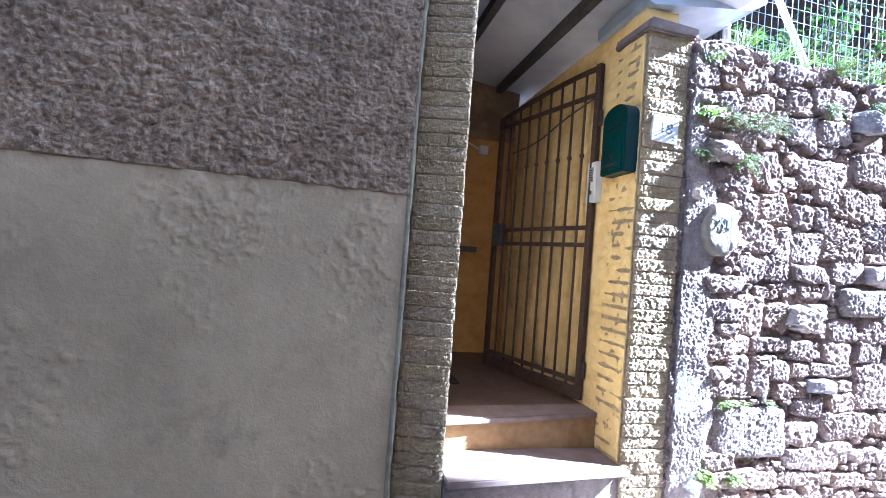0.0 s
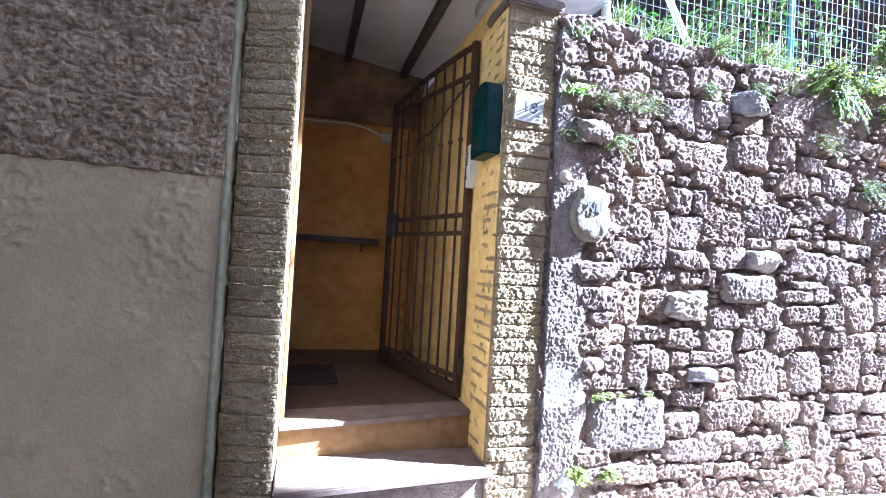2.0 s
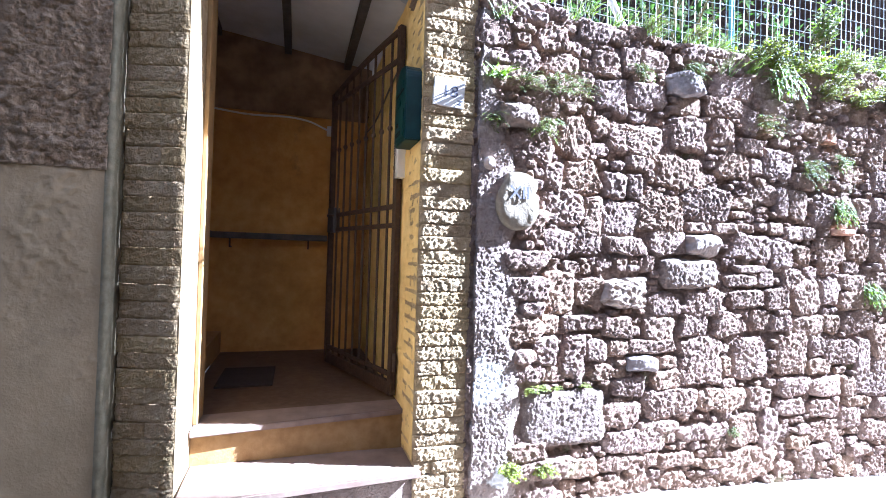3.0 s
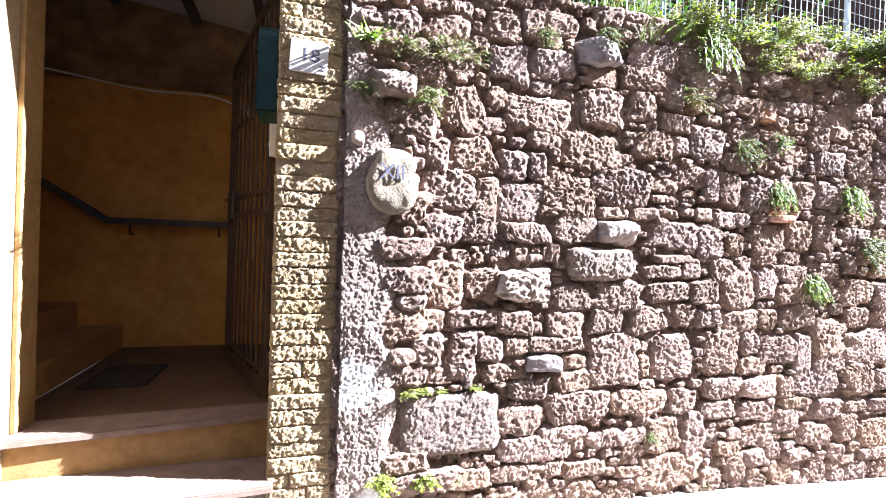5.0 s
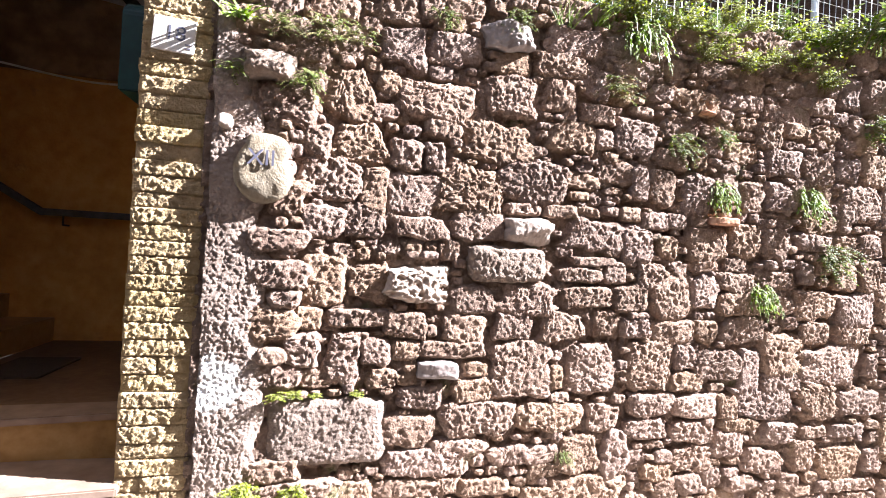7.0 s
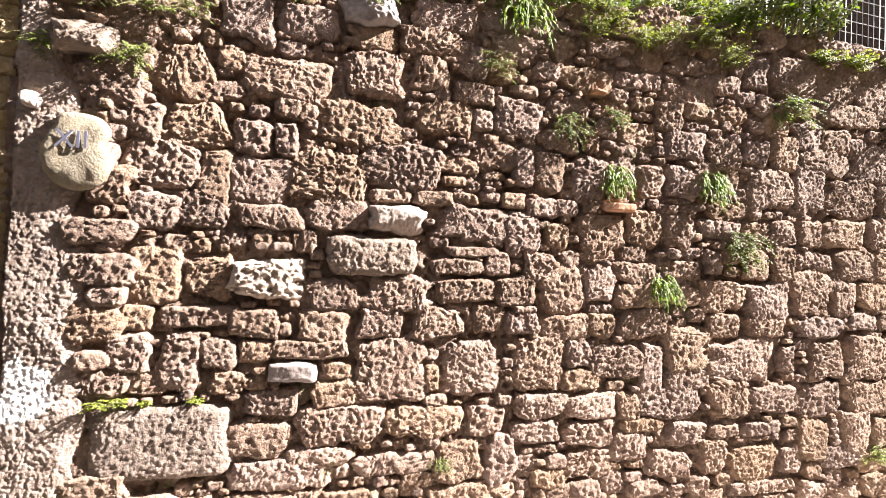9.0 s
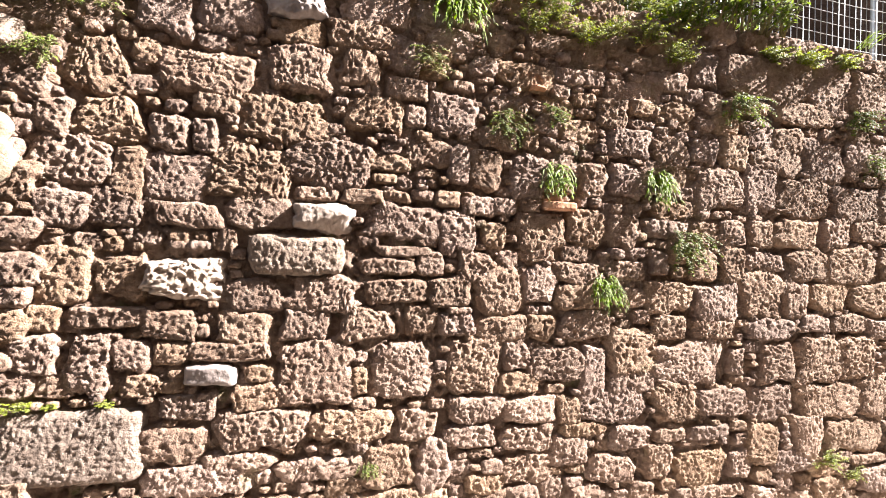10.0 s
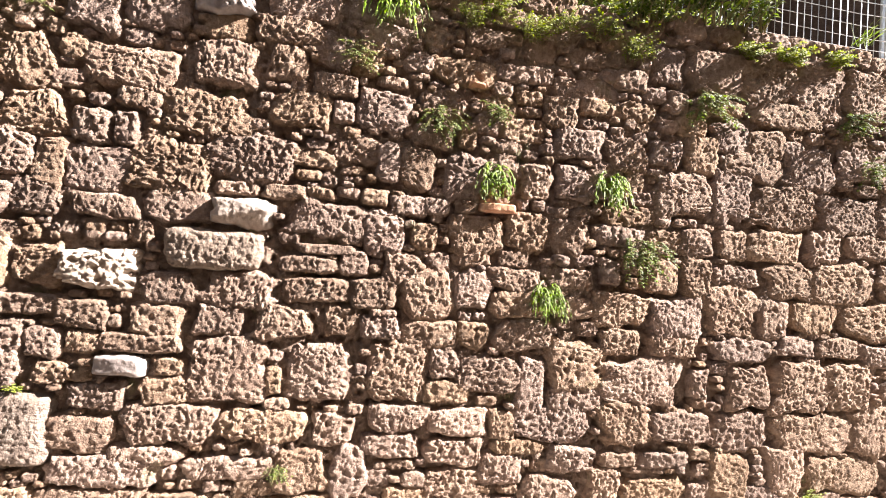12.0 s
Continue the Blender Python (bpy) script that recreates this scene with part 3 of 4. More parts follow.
def stones_of_course(*stones):
    """Stones of the wall as (x, z, width, height)."""
    for x, z, w, h in stones:
        if TAKEN[claim(x, z, w, h)].mean() > 0.45:
            continue
        TAKEN[claim(x, z, w, h)] = True
        y = float(face_y(np.array(x), np.array(z)))
        me = stone_mesh(x, z, w * 1.13, h * 1.15, y, proud=KINDS.uniform(0.009, 0.018), rough=KINDS.uniform(0.011, 0.019),
                        pits=KINDS.uniform(0.008, 0.03), square=KINDS.uniform(3.5, 8), deep=0.06, facets=KINDS.uniform(0.002, 0.012))
        link_mesh("stone", me, TUFA, wall_stone)
        LAID[0] += 1


def one_stone(name, x, z, w, h, material, label, **kw):
    TAKEN[claim(x, z, w, h)] = True
    me = stone_mesh(x, z, w, h, float(face_y(np.array(x), np.array(z))), **kw)
    return link_mesh(name, me, material, wall_stone, label)


# the stones that stand out
one_stone("slab", 0.245, 1.965, 0.24, 0.14, PALE_TUFA, "pale tilted limestone slab jutting from the wall", proud=0.045, rough=0.016, pits=0.004, square=7, facets=0.07, ragged=0.6)
one_stone("stone", 1.48, 1.34, 0.28, 0.15, PALE_STONE, "pale smooth limestone block", proud=0.035, rough=0.008, pits=0.004, facets=0.05, square=6)
one_stone("block", 0.56, 0.375, 0.55, 0.32, CEMENT, "large flat pale block low in the wall", proud=0.03, rough=0.012, pits=0.008, square=9, wobble=0.05, facets=0.004, ragged=0.08)
one_stone("stone", 1.34, 2.29, 0.3, 0.165, GREY_STONE, "smooth violet-grey stone near the top", proud=0.04, rough=0.016, pits=0.01, facets=0.06, square=3)
one_stone("slab", 1.06, 0.65, 0.22, 0.10, GREY_STONE, "flat violet-grey slab set on edge", proud=0.04, rough=0.004, pits=0.002, square=7)
one_stone("stone", 0.94, 1.065, 0.29, 0.2, PALE_STONE, "pale shell-like pitted stone", proud=0.03, rough=0.028, pits=0.05, facets=0.05)
one_stone("stone", 1.39, 1.17, 0.44, 0.185, PALE_TUFA, "long pale squared stone", proud=0.03, rough=0.012, pits=0.012, square=8, wobble=0.08)
one_stone("brick", 2.65, 1.47, 0.19, 0.05, RED_BRICK, "orange brick lying in a joint", proud=0.045, rough=0.004, pits=0.003, square=8, wobble=0.05)
one_stone("brick", 2.5, 2.055, 0.085, 0.024, RED_BRICK, "broken thin brick edge", proud=0.04, rough=0.003, pits=0.002, square=8)
one_stone("stone", 0.077, 1.71, 0.07, 0.075, PALE_STONE, "white broken limestone chip", proud=0.03, rough=0.008, pits=0.003, facets=0.06, square=2.5)
stones_of_course((0.78, 2.33, 0.17, 0.15), (0.81, 2.16, 0.22, 0.19), (0.94, 2.37, 0.14, 0.14), (1.06, 2.19, 0.26, 0.14), (1.10, 2.40, 0.17, 0.14), (1.36, 2.31, 0.30, 0.17), (1.36, 2.15, 0.18, 0.11), (1.61, 2.18, 0.30, 0.11), (1.62, 2.03, 0.19, 0.14), (1.70, 2.31, 0.31, 0.17), (2.10, 2.02, 0.16, 0.05), (2.44, 2.12, 0.29, 0.12), (2.76, 2.15, 0.30, 0.08), (2.94, 1.99, 0.18, 0.15), (3.11, 2.03, 0.14, 0.09), (3.51, 2.30, 0.19, 0.21), (3.67, 2.00, 0.16, 0.13), (3.78, 2.31, 0.32, 0.23), (4.11, 2.33, 0.32, 0.31), (4.25, 2.12, 0.41, 0.14), (4.44, 2.33, 0.30, 0.35), (4.75, 2.31, 0.30, 0.27), (5.00, 2.12, 0.22, 0.12), (5.08, 2.30, 0.34, 0.25))
stones_of_course((0.25, 1.98, 0.22, 0.15), (0.45, 1.68, 0.13, 0.14), (0.57, 1.91, 0.22, 0.22), (0.64, 1.68, 0.23, 0.18), (0.99, 1.93, 0.38, 0.20), (0.99, 1.67, 0.10, 0.14), (1.31, 1.76, 0.35, 0.20), (1.35, 1.98, 0.29, 0.20), (1.70, 1.83, 0.26, 0.17), (1.83, 1.97, 0.21, 0.10), (1.89, 1.84, 0.10, 0.10), (2.05, 1.88, 0.24, 0.19), (2.32, 1.79, 0.21, 0.12), (2.48, 1.81, 0.09, 0.13), (2.76, 1.86, 0.22, 0.11), (3.04, 1.83, 0.25, 0.16), (3.53, 1.84, 0.17, 0.14), (3.73, 1.85, 0.21, 0.19), (3.88, 1.97, 0.23, 0.18), (3.92, 1.67, 0.23, 0.31), (4.05, 1.84, 0.32, 0.17), (4.12, 1.96, 0.23, 0.17), (4.38, 1.85, 0.33, 0.25), (4.77, 1.91, 0.42, 0.20))
stones_of_course((0.51, 1.51, 0.26, 0.19), (0.71, 1.47, 0.12, 0.23), (0.85, 1.66, 0.15, 0.15), (0.88, 1.48, 0.27, 0.20), (1.19, 1.51, 0.31, 0.24), (1.51, 1.59, 0.34, 0.20), (1.65, 1.45, 0.18, 0.07), (1.81, 1.46, 0.12, 0.05), (1.94, 1.47, 0.11, 0.05), (2.06, 1.47, 0.11, 0.08), (2.11, 1.63, 0.11, 0.19), (2.21, 1.44, 0.19, 0.09), (2.25, 1.63, 0.15, 0.22), (2.36, 1.45, 0.11, 0.08), (2.49, 1.61, 0.19, 0.23), (2.66, 1.47, 0.20, 0.06), (2.84, 1.62, 0.17, 0.19), (3.03, 1.63, 0.19, 0.19), (3.64, 1.64, 0.29, 0.24), (4.25, 1.63, 0.42, 0.25), (4.66, 1.62, 0.37, 0.22), (4.79, 1.45, 0.31, 0.13), (5.05, 1.64, 0.38, 0.24), (5.10, 1.44, 0.28, 0.14))
stones_of_course((0.48, 1.31, 0.18, 0.15), (0.68, 1.33, 0.20, 0.15), (0.93, 1.32, 0.29, 0.10), (1.22, 1.34, 0.24, 0.14), (1.41, 1.17, 0.45, 0.19), (1.45, 1.44, 0.20, 0.06), (1.50, 1.34, 0.30, 0.16), (1.85, 1.21, 0.25, 0.05), (1.85, 1.34, 0.38, 0.16), (2.12, 1.31, 0.16, 0.18), (2.55, 1.33, 0.26, 0.18), (2.81, 1.37, 0.21, 0.19), (3.03, 1.36, 0.18, 0.17), (3.26, 1.20, 0.11, 0.14), (3.55, 1.19, 0.18, 0.17), (3.72, 1.38, 0.18, 0.16), (3.74, 1.20, 0.16, 0.20), (3.94, 1.39, 0.19, 0.16), (3.98, 1.24, 0.27, 0.11), (4.21, 1.41, 0.34, 0.17), (4.29, 1.23, 0.29, 0.21), (4.51, 1.42, 0.22, 0.18), (4.61, 1.24, 0.33, 0.21), (5.05, 1.26, 0.39, 0.22))
stones_of_course((0.46, 0.88, 0.13, 0.10), (0.51, 1.05, 0.18, 0.21), (0.66, 0.89, 0.26, 0.08), (0.70, 1.05, 0.18, 0.20), (0.95, 1.06, 0.30, 0.20), (1.22, 0.99, 0.23, 0.13), (1.51, 0.99, 0.31, 0.16), (1.78, 1.13, 0.27, 0.07), (1.82, 1.02, 0.29, 0.11), (1.99, 1.16, 0.13, 0.12), (2.08, 1.01, 0.24, 0.14), (2.20, 1.15, 0.15, 0.15), (2.34, 1.03, 0.25, 0.20), (2.55, 1.06, 0.17, 0.20), (2.77, 1.14, 0.25, 0.11), (2.79, 1.01, 0.26, 0.13), (3.32, 1.03, 0.29, 0.17), (3.63, 1.01, 0.31, 0.19), (3.96, 1.05, 0.31, 0.26), (4.21, 1.02, 0.17, 0.20), (4.46, 1.05, 0.31, 0.17), (4.60, 0.88, 0.27, 0.11), (4.84, 1.04, 0.42, 0.21), (5.16, 1.06, 0.19, 0.18))
stones_of_course((0.44, 0.75, 0.18, 0.15), (0.61, 0.71, 0.14, 0.23), (0.76, 0.73, 0.14, 0.13), (0.89, 0.86, 0.20, 0.13), (0.90, 0.74, 0.14, 0.10), (1.13, 0.75, 0.31, 0.08), (1.17, 0.85, 0.24, 0.13), (1.43, 0.86, 0.25, 0.13), (1.70, 0.87, 0.28, 0.15), (2.37, 0.85, 0.23, 0.12), (2.44, 0.72, 0.14, 0.13), (2.57, 0.86, 0.15, 0.13), (2.66, 0.67, 0.29, 0.19), (2.82, 0.87, 0.26, 0.16), (3.10, 0.74, 0.28, 0.23), (3.34, 0.86, 0.23, 0.13), (3.49, 0.66, 0.43, 0.23), (3.62, 0.85, 0.30, 0.11), (3.78, 0.67, 0.12, 0.16), (4.01, 0.85, 0.31, 0.11), (4.35, 0.88, 0.21, 0.10), (4.69, 0.68, 0.27, 0.26), (4.88, 0.85, 0.27, 0.12), (5.08, 0.67, 0.37, 0.11))
stones_of_course((0.54, 0.41, 0.44, 0.31), (0.97, 0.52, 0.26, 0.11), (1.07, 0.64, 0.23, 0.11), (1.23, 0.55, 0.22, 0.11), (1.26, 0.41, 0.37, 0.16), (1.47, 0.65, 0.33, 0.29), (1.64, 0.41, 0.38, 0.15), (1.68, 0.61, 0.07, 0.12), (1.87, 0.65, 0.28, 0.28), (2.23, 0.66, 0.27, 0.26), (2.24, 0.46, 0.27, 0.12), (2.47, 0.58, 0.20, 0.11), (2.52, 0.45, 0.28, 0.13), (2.74, 0.44, 0.14, 0.14), (2.88, 0.64, 0.13, 0.26), (3.00, 0.44, 0.37, 0.17), (3.10, 0.57, 0.26, 0.10), (3.38, 0.45, 0.28, 0.21), (3.69, 0.44, 0.33, 0.15), (4.05, 0.44, 0.35, 0.19), (4.07, 0.66, 0.21, 0.24), (4.37, 0.66, 0.36, 0.27), (4.46, 0.43, 0.45, 0.20), (4.86, 0.46, 0.34, 0.26))
stones_of_course((0.35, 0.22, 0.25, 0.09), (0.41, 0.12, 0.35, 0.10), (0.52, 0.21, 0.08, 0.06), (0.93, 0.37, 0.23, 0.15), (1.02, 0.22, 0.40, 0.12), (1.18, 0.28, 0.27, 0.09), (1.50, 0.23, 0.35, 0.10), (1.84, 0.22, 0.23, 0.19), (1.95, 0.40, 0.21, 0.14), (2.04, 0.21, 0.15, 0.22), (2.22, 0.33, 0.27, 0.10), (2.51, 0.16, 0.25, 0.15), (2.52, 0.31, 0.28, 0.12), (2.75, 0.22, 0.21, 0.14), (2.82, 0.33, 0.30, 0.07), (3.01, 0.12, 0.28, 0.14), (3.11, 0.28, 0.26, 0.13), (3.28, 0.15, 0.19, 0.18), (3.35, 0.28, 0.18, 0.07), (3.61, 0.28, 0.25, 0.08), (3.98, 0.18, 0.21, 0.24), (4.31, 0.22, 0.22, 0.23), (4.67, 0.21, 0.48, 0.19), (5.08, 0.22, 0.20, 0.19))
stones_of_course((0.69, 0.10, 0.22, 0.11), (0.99, 0.10, 0.38, 0.09), (1.33, 0.08, 0.25, 0.09), (1.59, 0.03, 0.18, 0.06), (1.90, 0.01, 0.42, 0.20), (3.56, 0.10, 0.34, 0.20), (3.68, -0.05, 0.37, 0.08), (3.81, 0.09, 0.15, 0.16), (4.20, 0.08, 0.29, 0.13), (4.79, 0.06, 0.28, 0.06), (4.87, -0.06, 0.34, 0.15))


def rubble():
    """Small stones that fill what the placed ones leave free, the nearest as parts, the rest joined."""
    rng = random.Random(11)
    rest = []
    for size in (0.17, 0.12, 0.085, 0.06, 0.045):
        for k in range(int(9000 * (0.06 / size))):
            x, z = rng.uniform(0.1, 5.5), rng.uniform(-0.32, 2.55)
            w, h = size * rng.uniform(0.9, 1.5), size * rng.uniform(0.55, 0.95)
            if z - h / 2 < ground_z(x) - 0.05 or z + h / 2 > top_z(x) + 0.02 or (x < 0.42 and z < 0.62) or (x < 0.3 and z < 2.0):
                continue
            sq = claim(x, z, w * 0.9, h * 0.9)
            if TAKEN[sq].mean() > 0.06:
                continue
            TAKEN[sq] = True
            y = float(face_y(np.array(x), np.array(z)))
            me = stone_mesh(x, z, w * 1.14, h * 1.16, y + rng.uniform(-0.002, 0.012), proud=rng.uniform(0.006, 0.017), deep=0.05, rough=rng.uniform(0.016, 0.026),
                            pits=rng.uniform(0.005, 0.02), square=rng.uniform(2.4, 5), step=0.0058, facets=rng.uniform(0.002, 0.014))
            if LAID[0] < 300 and size > 0.08 and x < 4.8:
                link_mesh("stone", me, TUFA, wall_stone)
                LAID[0] += 1
            else:
                rest.append(me)
    # the wall goes on past the walk
    z = -0.45
    while z < 2.45:
        h, x = rng.uniform(0.13, 0.2), 5.45 + rng.uniform(0, 0.1)
        while x < 8.9:
            w = rng.uniform(0.16, 0.32)
            rest.append(stone_mesh(x + w / 2, z + h / 2, w, h, float(face_y(np.array(5.4), np.array(z))), step=0.016))
            x += w + 0.015
        z += h + 0.012
    ob = link_mesh("rubble_filling", join_meshes("rubble_filling", rest), TUFA_JOINED, wall_stone, "small brown filling stones between the larger ones")
    tagged(ob, kind="stuff")


rubble()


# ---- bricks of the two pilasters ----
def brick_rows(parent, x0, x1, z0, z1, y, place, seed, halves=0.12, **kw):
    rng = random.Random(seed)
    z, row = z0, 0
    while z < z1:
        h = rng.uniform(0.062, 0.074)
        cuts = [x0, x1] if rng.random() > halves else [x0, x0 + (x1 - x0) * rng.choice((0.35, 0.5, 0.62)), x1]
        for a, b in zip(cuts, cuts[1:]):
            me = stone_mesh((a + b) / 2, z + h / 2, b - a - 0.001, h + 0.001, y + rng.uniform(-0.006, 0.004), proud=0.01, deep=0.004, step=0.0048,
                            square=14, wobble=0.03, facets=0.001, ragged=0.1, grain=1.5, **kw)
            ob = link_mesh("brick", me, None, parent)
            ob.data.materials.append(CREAM_BRICK)
            ob.matrix_local = place
        z += h
        row += 1


turn = math.degrees(math.atan2(LEFT_B.y - LEFT_A.y, LEFT_B.x - LEFT_A.x))
brick_rows(pilaster_left, 0.0, 0.242, -0.06, 2.9, 0.0, pose(LEFT_A.x, LEFT_A.y, 0, 0, 0, turn), 3, rough=0.02, pits=0.0)
brick_rows(pilaster_right, -0.272, 0.0, -0.04, 2.57, 0.006, pose(0, 0, 0), 4, rough=0.015, pits=0.0)


# ---- the iron gate, standing open ----
def iron_gate():
    gate = thing("iron_gate", "brown wrought-iron bar gate standing open against the yellow wall", "gate", at=(-0.302, 0.43, 0))
    gate.rotation_euler = (0, 0, math.atan2(0.93, -0.30))
    L, zb = 0.977, 0.432

    def top(x):
        return 2.53 - 0.13 * (x / L) ** 1.6

    def bar(name, a, b, r, label="", square=False):
        bm = bmesh.new()
        if square:
            add_box(bm, a, b, 0.004)
        else:
            add_tube(bm, a, b, r)
        return part(name, bm, IRON, gate, label)

    bar("stile", (-0.02, -0.018, zb), (0.02, 0.018, top(0) + 0.02), 0, "", True)
    bar("stile", (L - 0.018, -0.018, zb), (L + 0.018, 0.018, top(L) + 0.01), 0, "", True)
    for z0, z1 in ((2.36, 2.335), (1.51, 1.505), (1.40, 1.40), (0.545, 0.545)):
        bm = bmesh.new()
        add_prism(bm, [(0.02, z0 - 0.014), (L - 0.02, z1 - 0.014), (L - 0.02, z1 + 0.014), (0.02, z0 + 0.014)], -0.008, 0.008)
        part("rail", bm, IRON, gate)
    bm = bmesh.new()
    add_box(bm, (0.02, -0.014, zb), (L - 0.018, 0.014, zb + 0.075), 0.004)
    part("bottom_rail", bm, IRON, gate, "flat plate along the foot of the gate")
    bm = bmesh.new()
    xs = [L * i / 10 for i in range(11)]
    add_prism(bm, [(x, top(x) + 0.014) for x in xs] + [(x, top(x) - 0.014) for x in reversed(xs)], -0.011, 0.011)
    part("top_rail", bm, IRON, gate, "top rail sagging towards the lock")
    n = 8
    for i in range(1, n + 1):
        x = L * i / (n + 1)
        rod = bar("bar", (x, 0, zb + 0.05), (x, 0, top(x)), 0.0085)
        bm = bmesh.new()
        bmesh.ops.create_uvsphere(bm, u_segments=10, v_segments=8, radius=0.016, matrix=Matrix.Translation((x, 0, 1.98)) @ Matrix.Diagonal((1, 1, 1.2, 1)))
        part("collar", bm, IRON, rod, "forged knob on the bar", True)
    bm = bmesh.new()
    add_box(bm, (L - 0.1, -0.026, 1.38), (L + 0.01, 0.026, 1.56), 0.005)
    lock = part("lock", bm, BEAM, gate, "dark lock box")
    bm = bmesh.new()
    add_tube(bm, (L - 0.07, 0.02, 1.5), (L - 0.07, 0.06, 1.5), 0.009)
    add_tube(bm, (L - 0.07, 0.055, 1.5), (L - 0.17, 0.055, 1.495), 0.008)
    part("handle", bm, IRON, lock, "iron lever handle")
    for z in (0.62, 2.2):
        bar("hinge", (-0.028, 0.0, z - 0.05), (-0.028, 0.0, z + 0.05), 0.013)


iron_gate()


# ---- mailbox, intercom, number tile ----
def letter(text, size, place, material, name, parent, label=""):
    """Raised writing, turned into a mesh."""
    cu = bpy.data.curves.new(name, "FONT")
    cu.body, cu.size, cu.extrude, cu.align_x, cu.align_y = text, size, 0.0012, "CENTER", "CENTER"
    tmp = bpy.data.objects.new(name, cu)
    scene.collection.objects.link(tmp)
    bpy.context.view_layer.update()
    me = bpy.data.meshes.new_from_object(tmp.evaluated_get(bpy.context.evaluated_depsgraph_get()))
    bpy.data.objects.remove(tmp)
    ob = link_mesh(name, me, None, parent, label)
    ob.data.materials.clear()
    ob.data.materials.append(material)
    ob.matrix_local = place
    return ob


def mailbox():
    box = thing("mailbox", "green enamelled metal mailbox with arched top on the yellow wall", "mailbox", at=(-0.276, 0.03, 1.80))
    w, h, d = 0.235, 0.32, 0.08
    # outline in y and z, drawn as a plate and turned to face -x
    arch = [(0, 0), (w, 0), (w, h)] + [(w / 2 + w / 2 * math.cos(a), h + 0.075 * math.sin(a)) for a in [math.pi * k / 14 for k in range(1, 14)]] + [(0, h)]
    turn = Matrix(((0, 1, 0, 0), (1, 0, 0, 0), (0, 0, 1, 0), (0, 0, 0, 1)))

    def plate(name, outline, y0, y1, material, label="", bevel=0.0, under=None):
        bm = bmesh.new()
        add_prism(bm, outline, y0, y1)
        if bevel:
            bmesh.ops.bevel(bm, geom=bm.edges[:], offset=bevel, segments=2, affect="EDGES")
        bmesh.ops.transform(bm, matrix=turn, verts=bm.verts)
        bmesh.ops.recalc_face_normals(bm, faces=bm.faces)
        return part(name, bm, material, under or box, label)

    plate("body", arch, -d, 0.006, GREEN_METAL, "", 0.006)
    door = plate("door", [(0.018, 0.02), (w - 0.018, 0.02), (w - 0.018, 0.16), (0.018, 0.16)], -d - 0.006, -d - 0.001, GREEN_METAL, "lower door with a small lock", 0.002)
    plate("lock", [(0.115, 0.085), (0.15, 0.085), (0.15, 0.105), (0.115, 0.105)], -d - 0.011, -d - 0.006, STEEL, "bright metal lock", 0.001, door)
    plate("flap", [(0.03, 0.265), (w - 0.03, 0.265), (w - 0.03, 0.305), (0.03, 0.305)], -d - 0.008, -d - 0.001, GREEN_METAL, "letter flap", 0.003)
    plate("slot", [(0.035, 0.257), (w - 0.035, 0.257), (w - 0.035, 0.264), (0.035, 0.264)], -d - 0.004, -d - 0.0005, DARK_SLOT, "dark letter slot")
    plate("emblem", [(0.105, 0.19), (0.155, 0.19), (0.16, 0.215), (0.13, 0.245), (0.1, 0.215)], -d - 0.006, -d - 0.001, GREEN_METAL, "raised emblem", 0.002)
    plate("window", [(0.075, 0.04), (0.185, 0.04), (0.185, 0.06), (0.075, 0.06)], -d - 0.009, -d - 0.006, DARK_SLOT, "dark name window", 0, door)


mailbox()


def intercom():
    com = thing("intercom", "aged white plastic intercom beside the gate hinge", "intercom", at=(-0.275, 0.37, 1.665))
    bm = bmesh.new()
    add_box(bm, (-0.045, 0, 0), (0.005, 0.105, 0.255), 0.006)
    part("housing", bm, WHITE_PLASTIC, com)
    bm = bmesh.new()
    add_box(bm, (-0.05, 0.03, 0.13), (-0.044, 0.075, 0.22), 0.002)
    grille = part("grille", bm, GREY_STONE, com, "grey speaker panel")
    bm = bmesh.new()
    for k in range(5):
        add_box(bm, (-0.052, 0.035, 0.14 + 0.015 * k), (-0.0495, 0.07, 0.145 + 0.015 * k))
    part("slot", bm, DARK_SLOT, grille)
    bm = bmesh.new()
    add_box(bm, (-0.052, 0.035, 0.05), (-0.044, 0.07, 0.075), 0.003)
    part("button", bm, STEEL, com, "pale call button")
    bm = bmesh.new()
    for a, b in (((-0.02, 0.05, 0.0), (-0.02, 0.055, -0.05)), ((-0.02, 0.055, -0.05), (-0.012, 0.09, -0.075)), ((-0.012, 0.09, -0.075), (-0.01, 0.13, -0.06))):
        add_tube(bm, a, b, 0.007, 8)
    part("cable", bm, WHITE_PLASTIC, com, "short white cable looping from the box")


intercom()

number = thing("house_number", "white ceramic house number tile with blue-grey figures 18", "number plate", at=(-0.146, -0.012, 2.04))
number.rotation_euler = (0, radians(3), 0)
bm = bmesh.new()
add_box(bm, (-0.08, -0.008, -0.07), (0.08, 0.016, 0.07), 0.003)
part("tile", bm, TILE_WHITE, number)
letter("18", 0.085, pose(0.005, -0.0085, 0.005, 90, 0, 0), INK, "figure", number, "blue-grey figures 18")
bm = bmesh.new()
add_box(bm, (0.045, -0.0095, -0.052), (0.068, -0.008, -0.046))
add_box(bm, (0.045, -0.0095, -0.036), (0.066, -0.008, -0.031))
part("small_mark", bm, INK, number, "small faded mark under the figures")

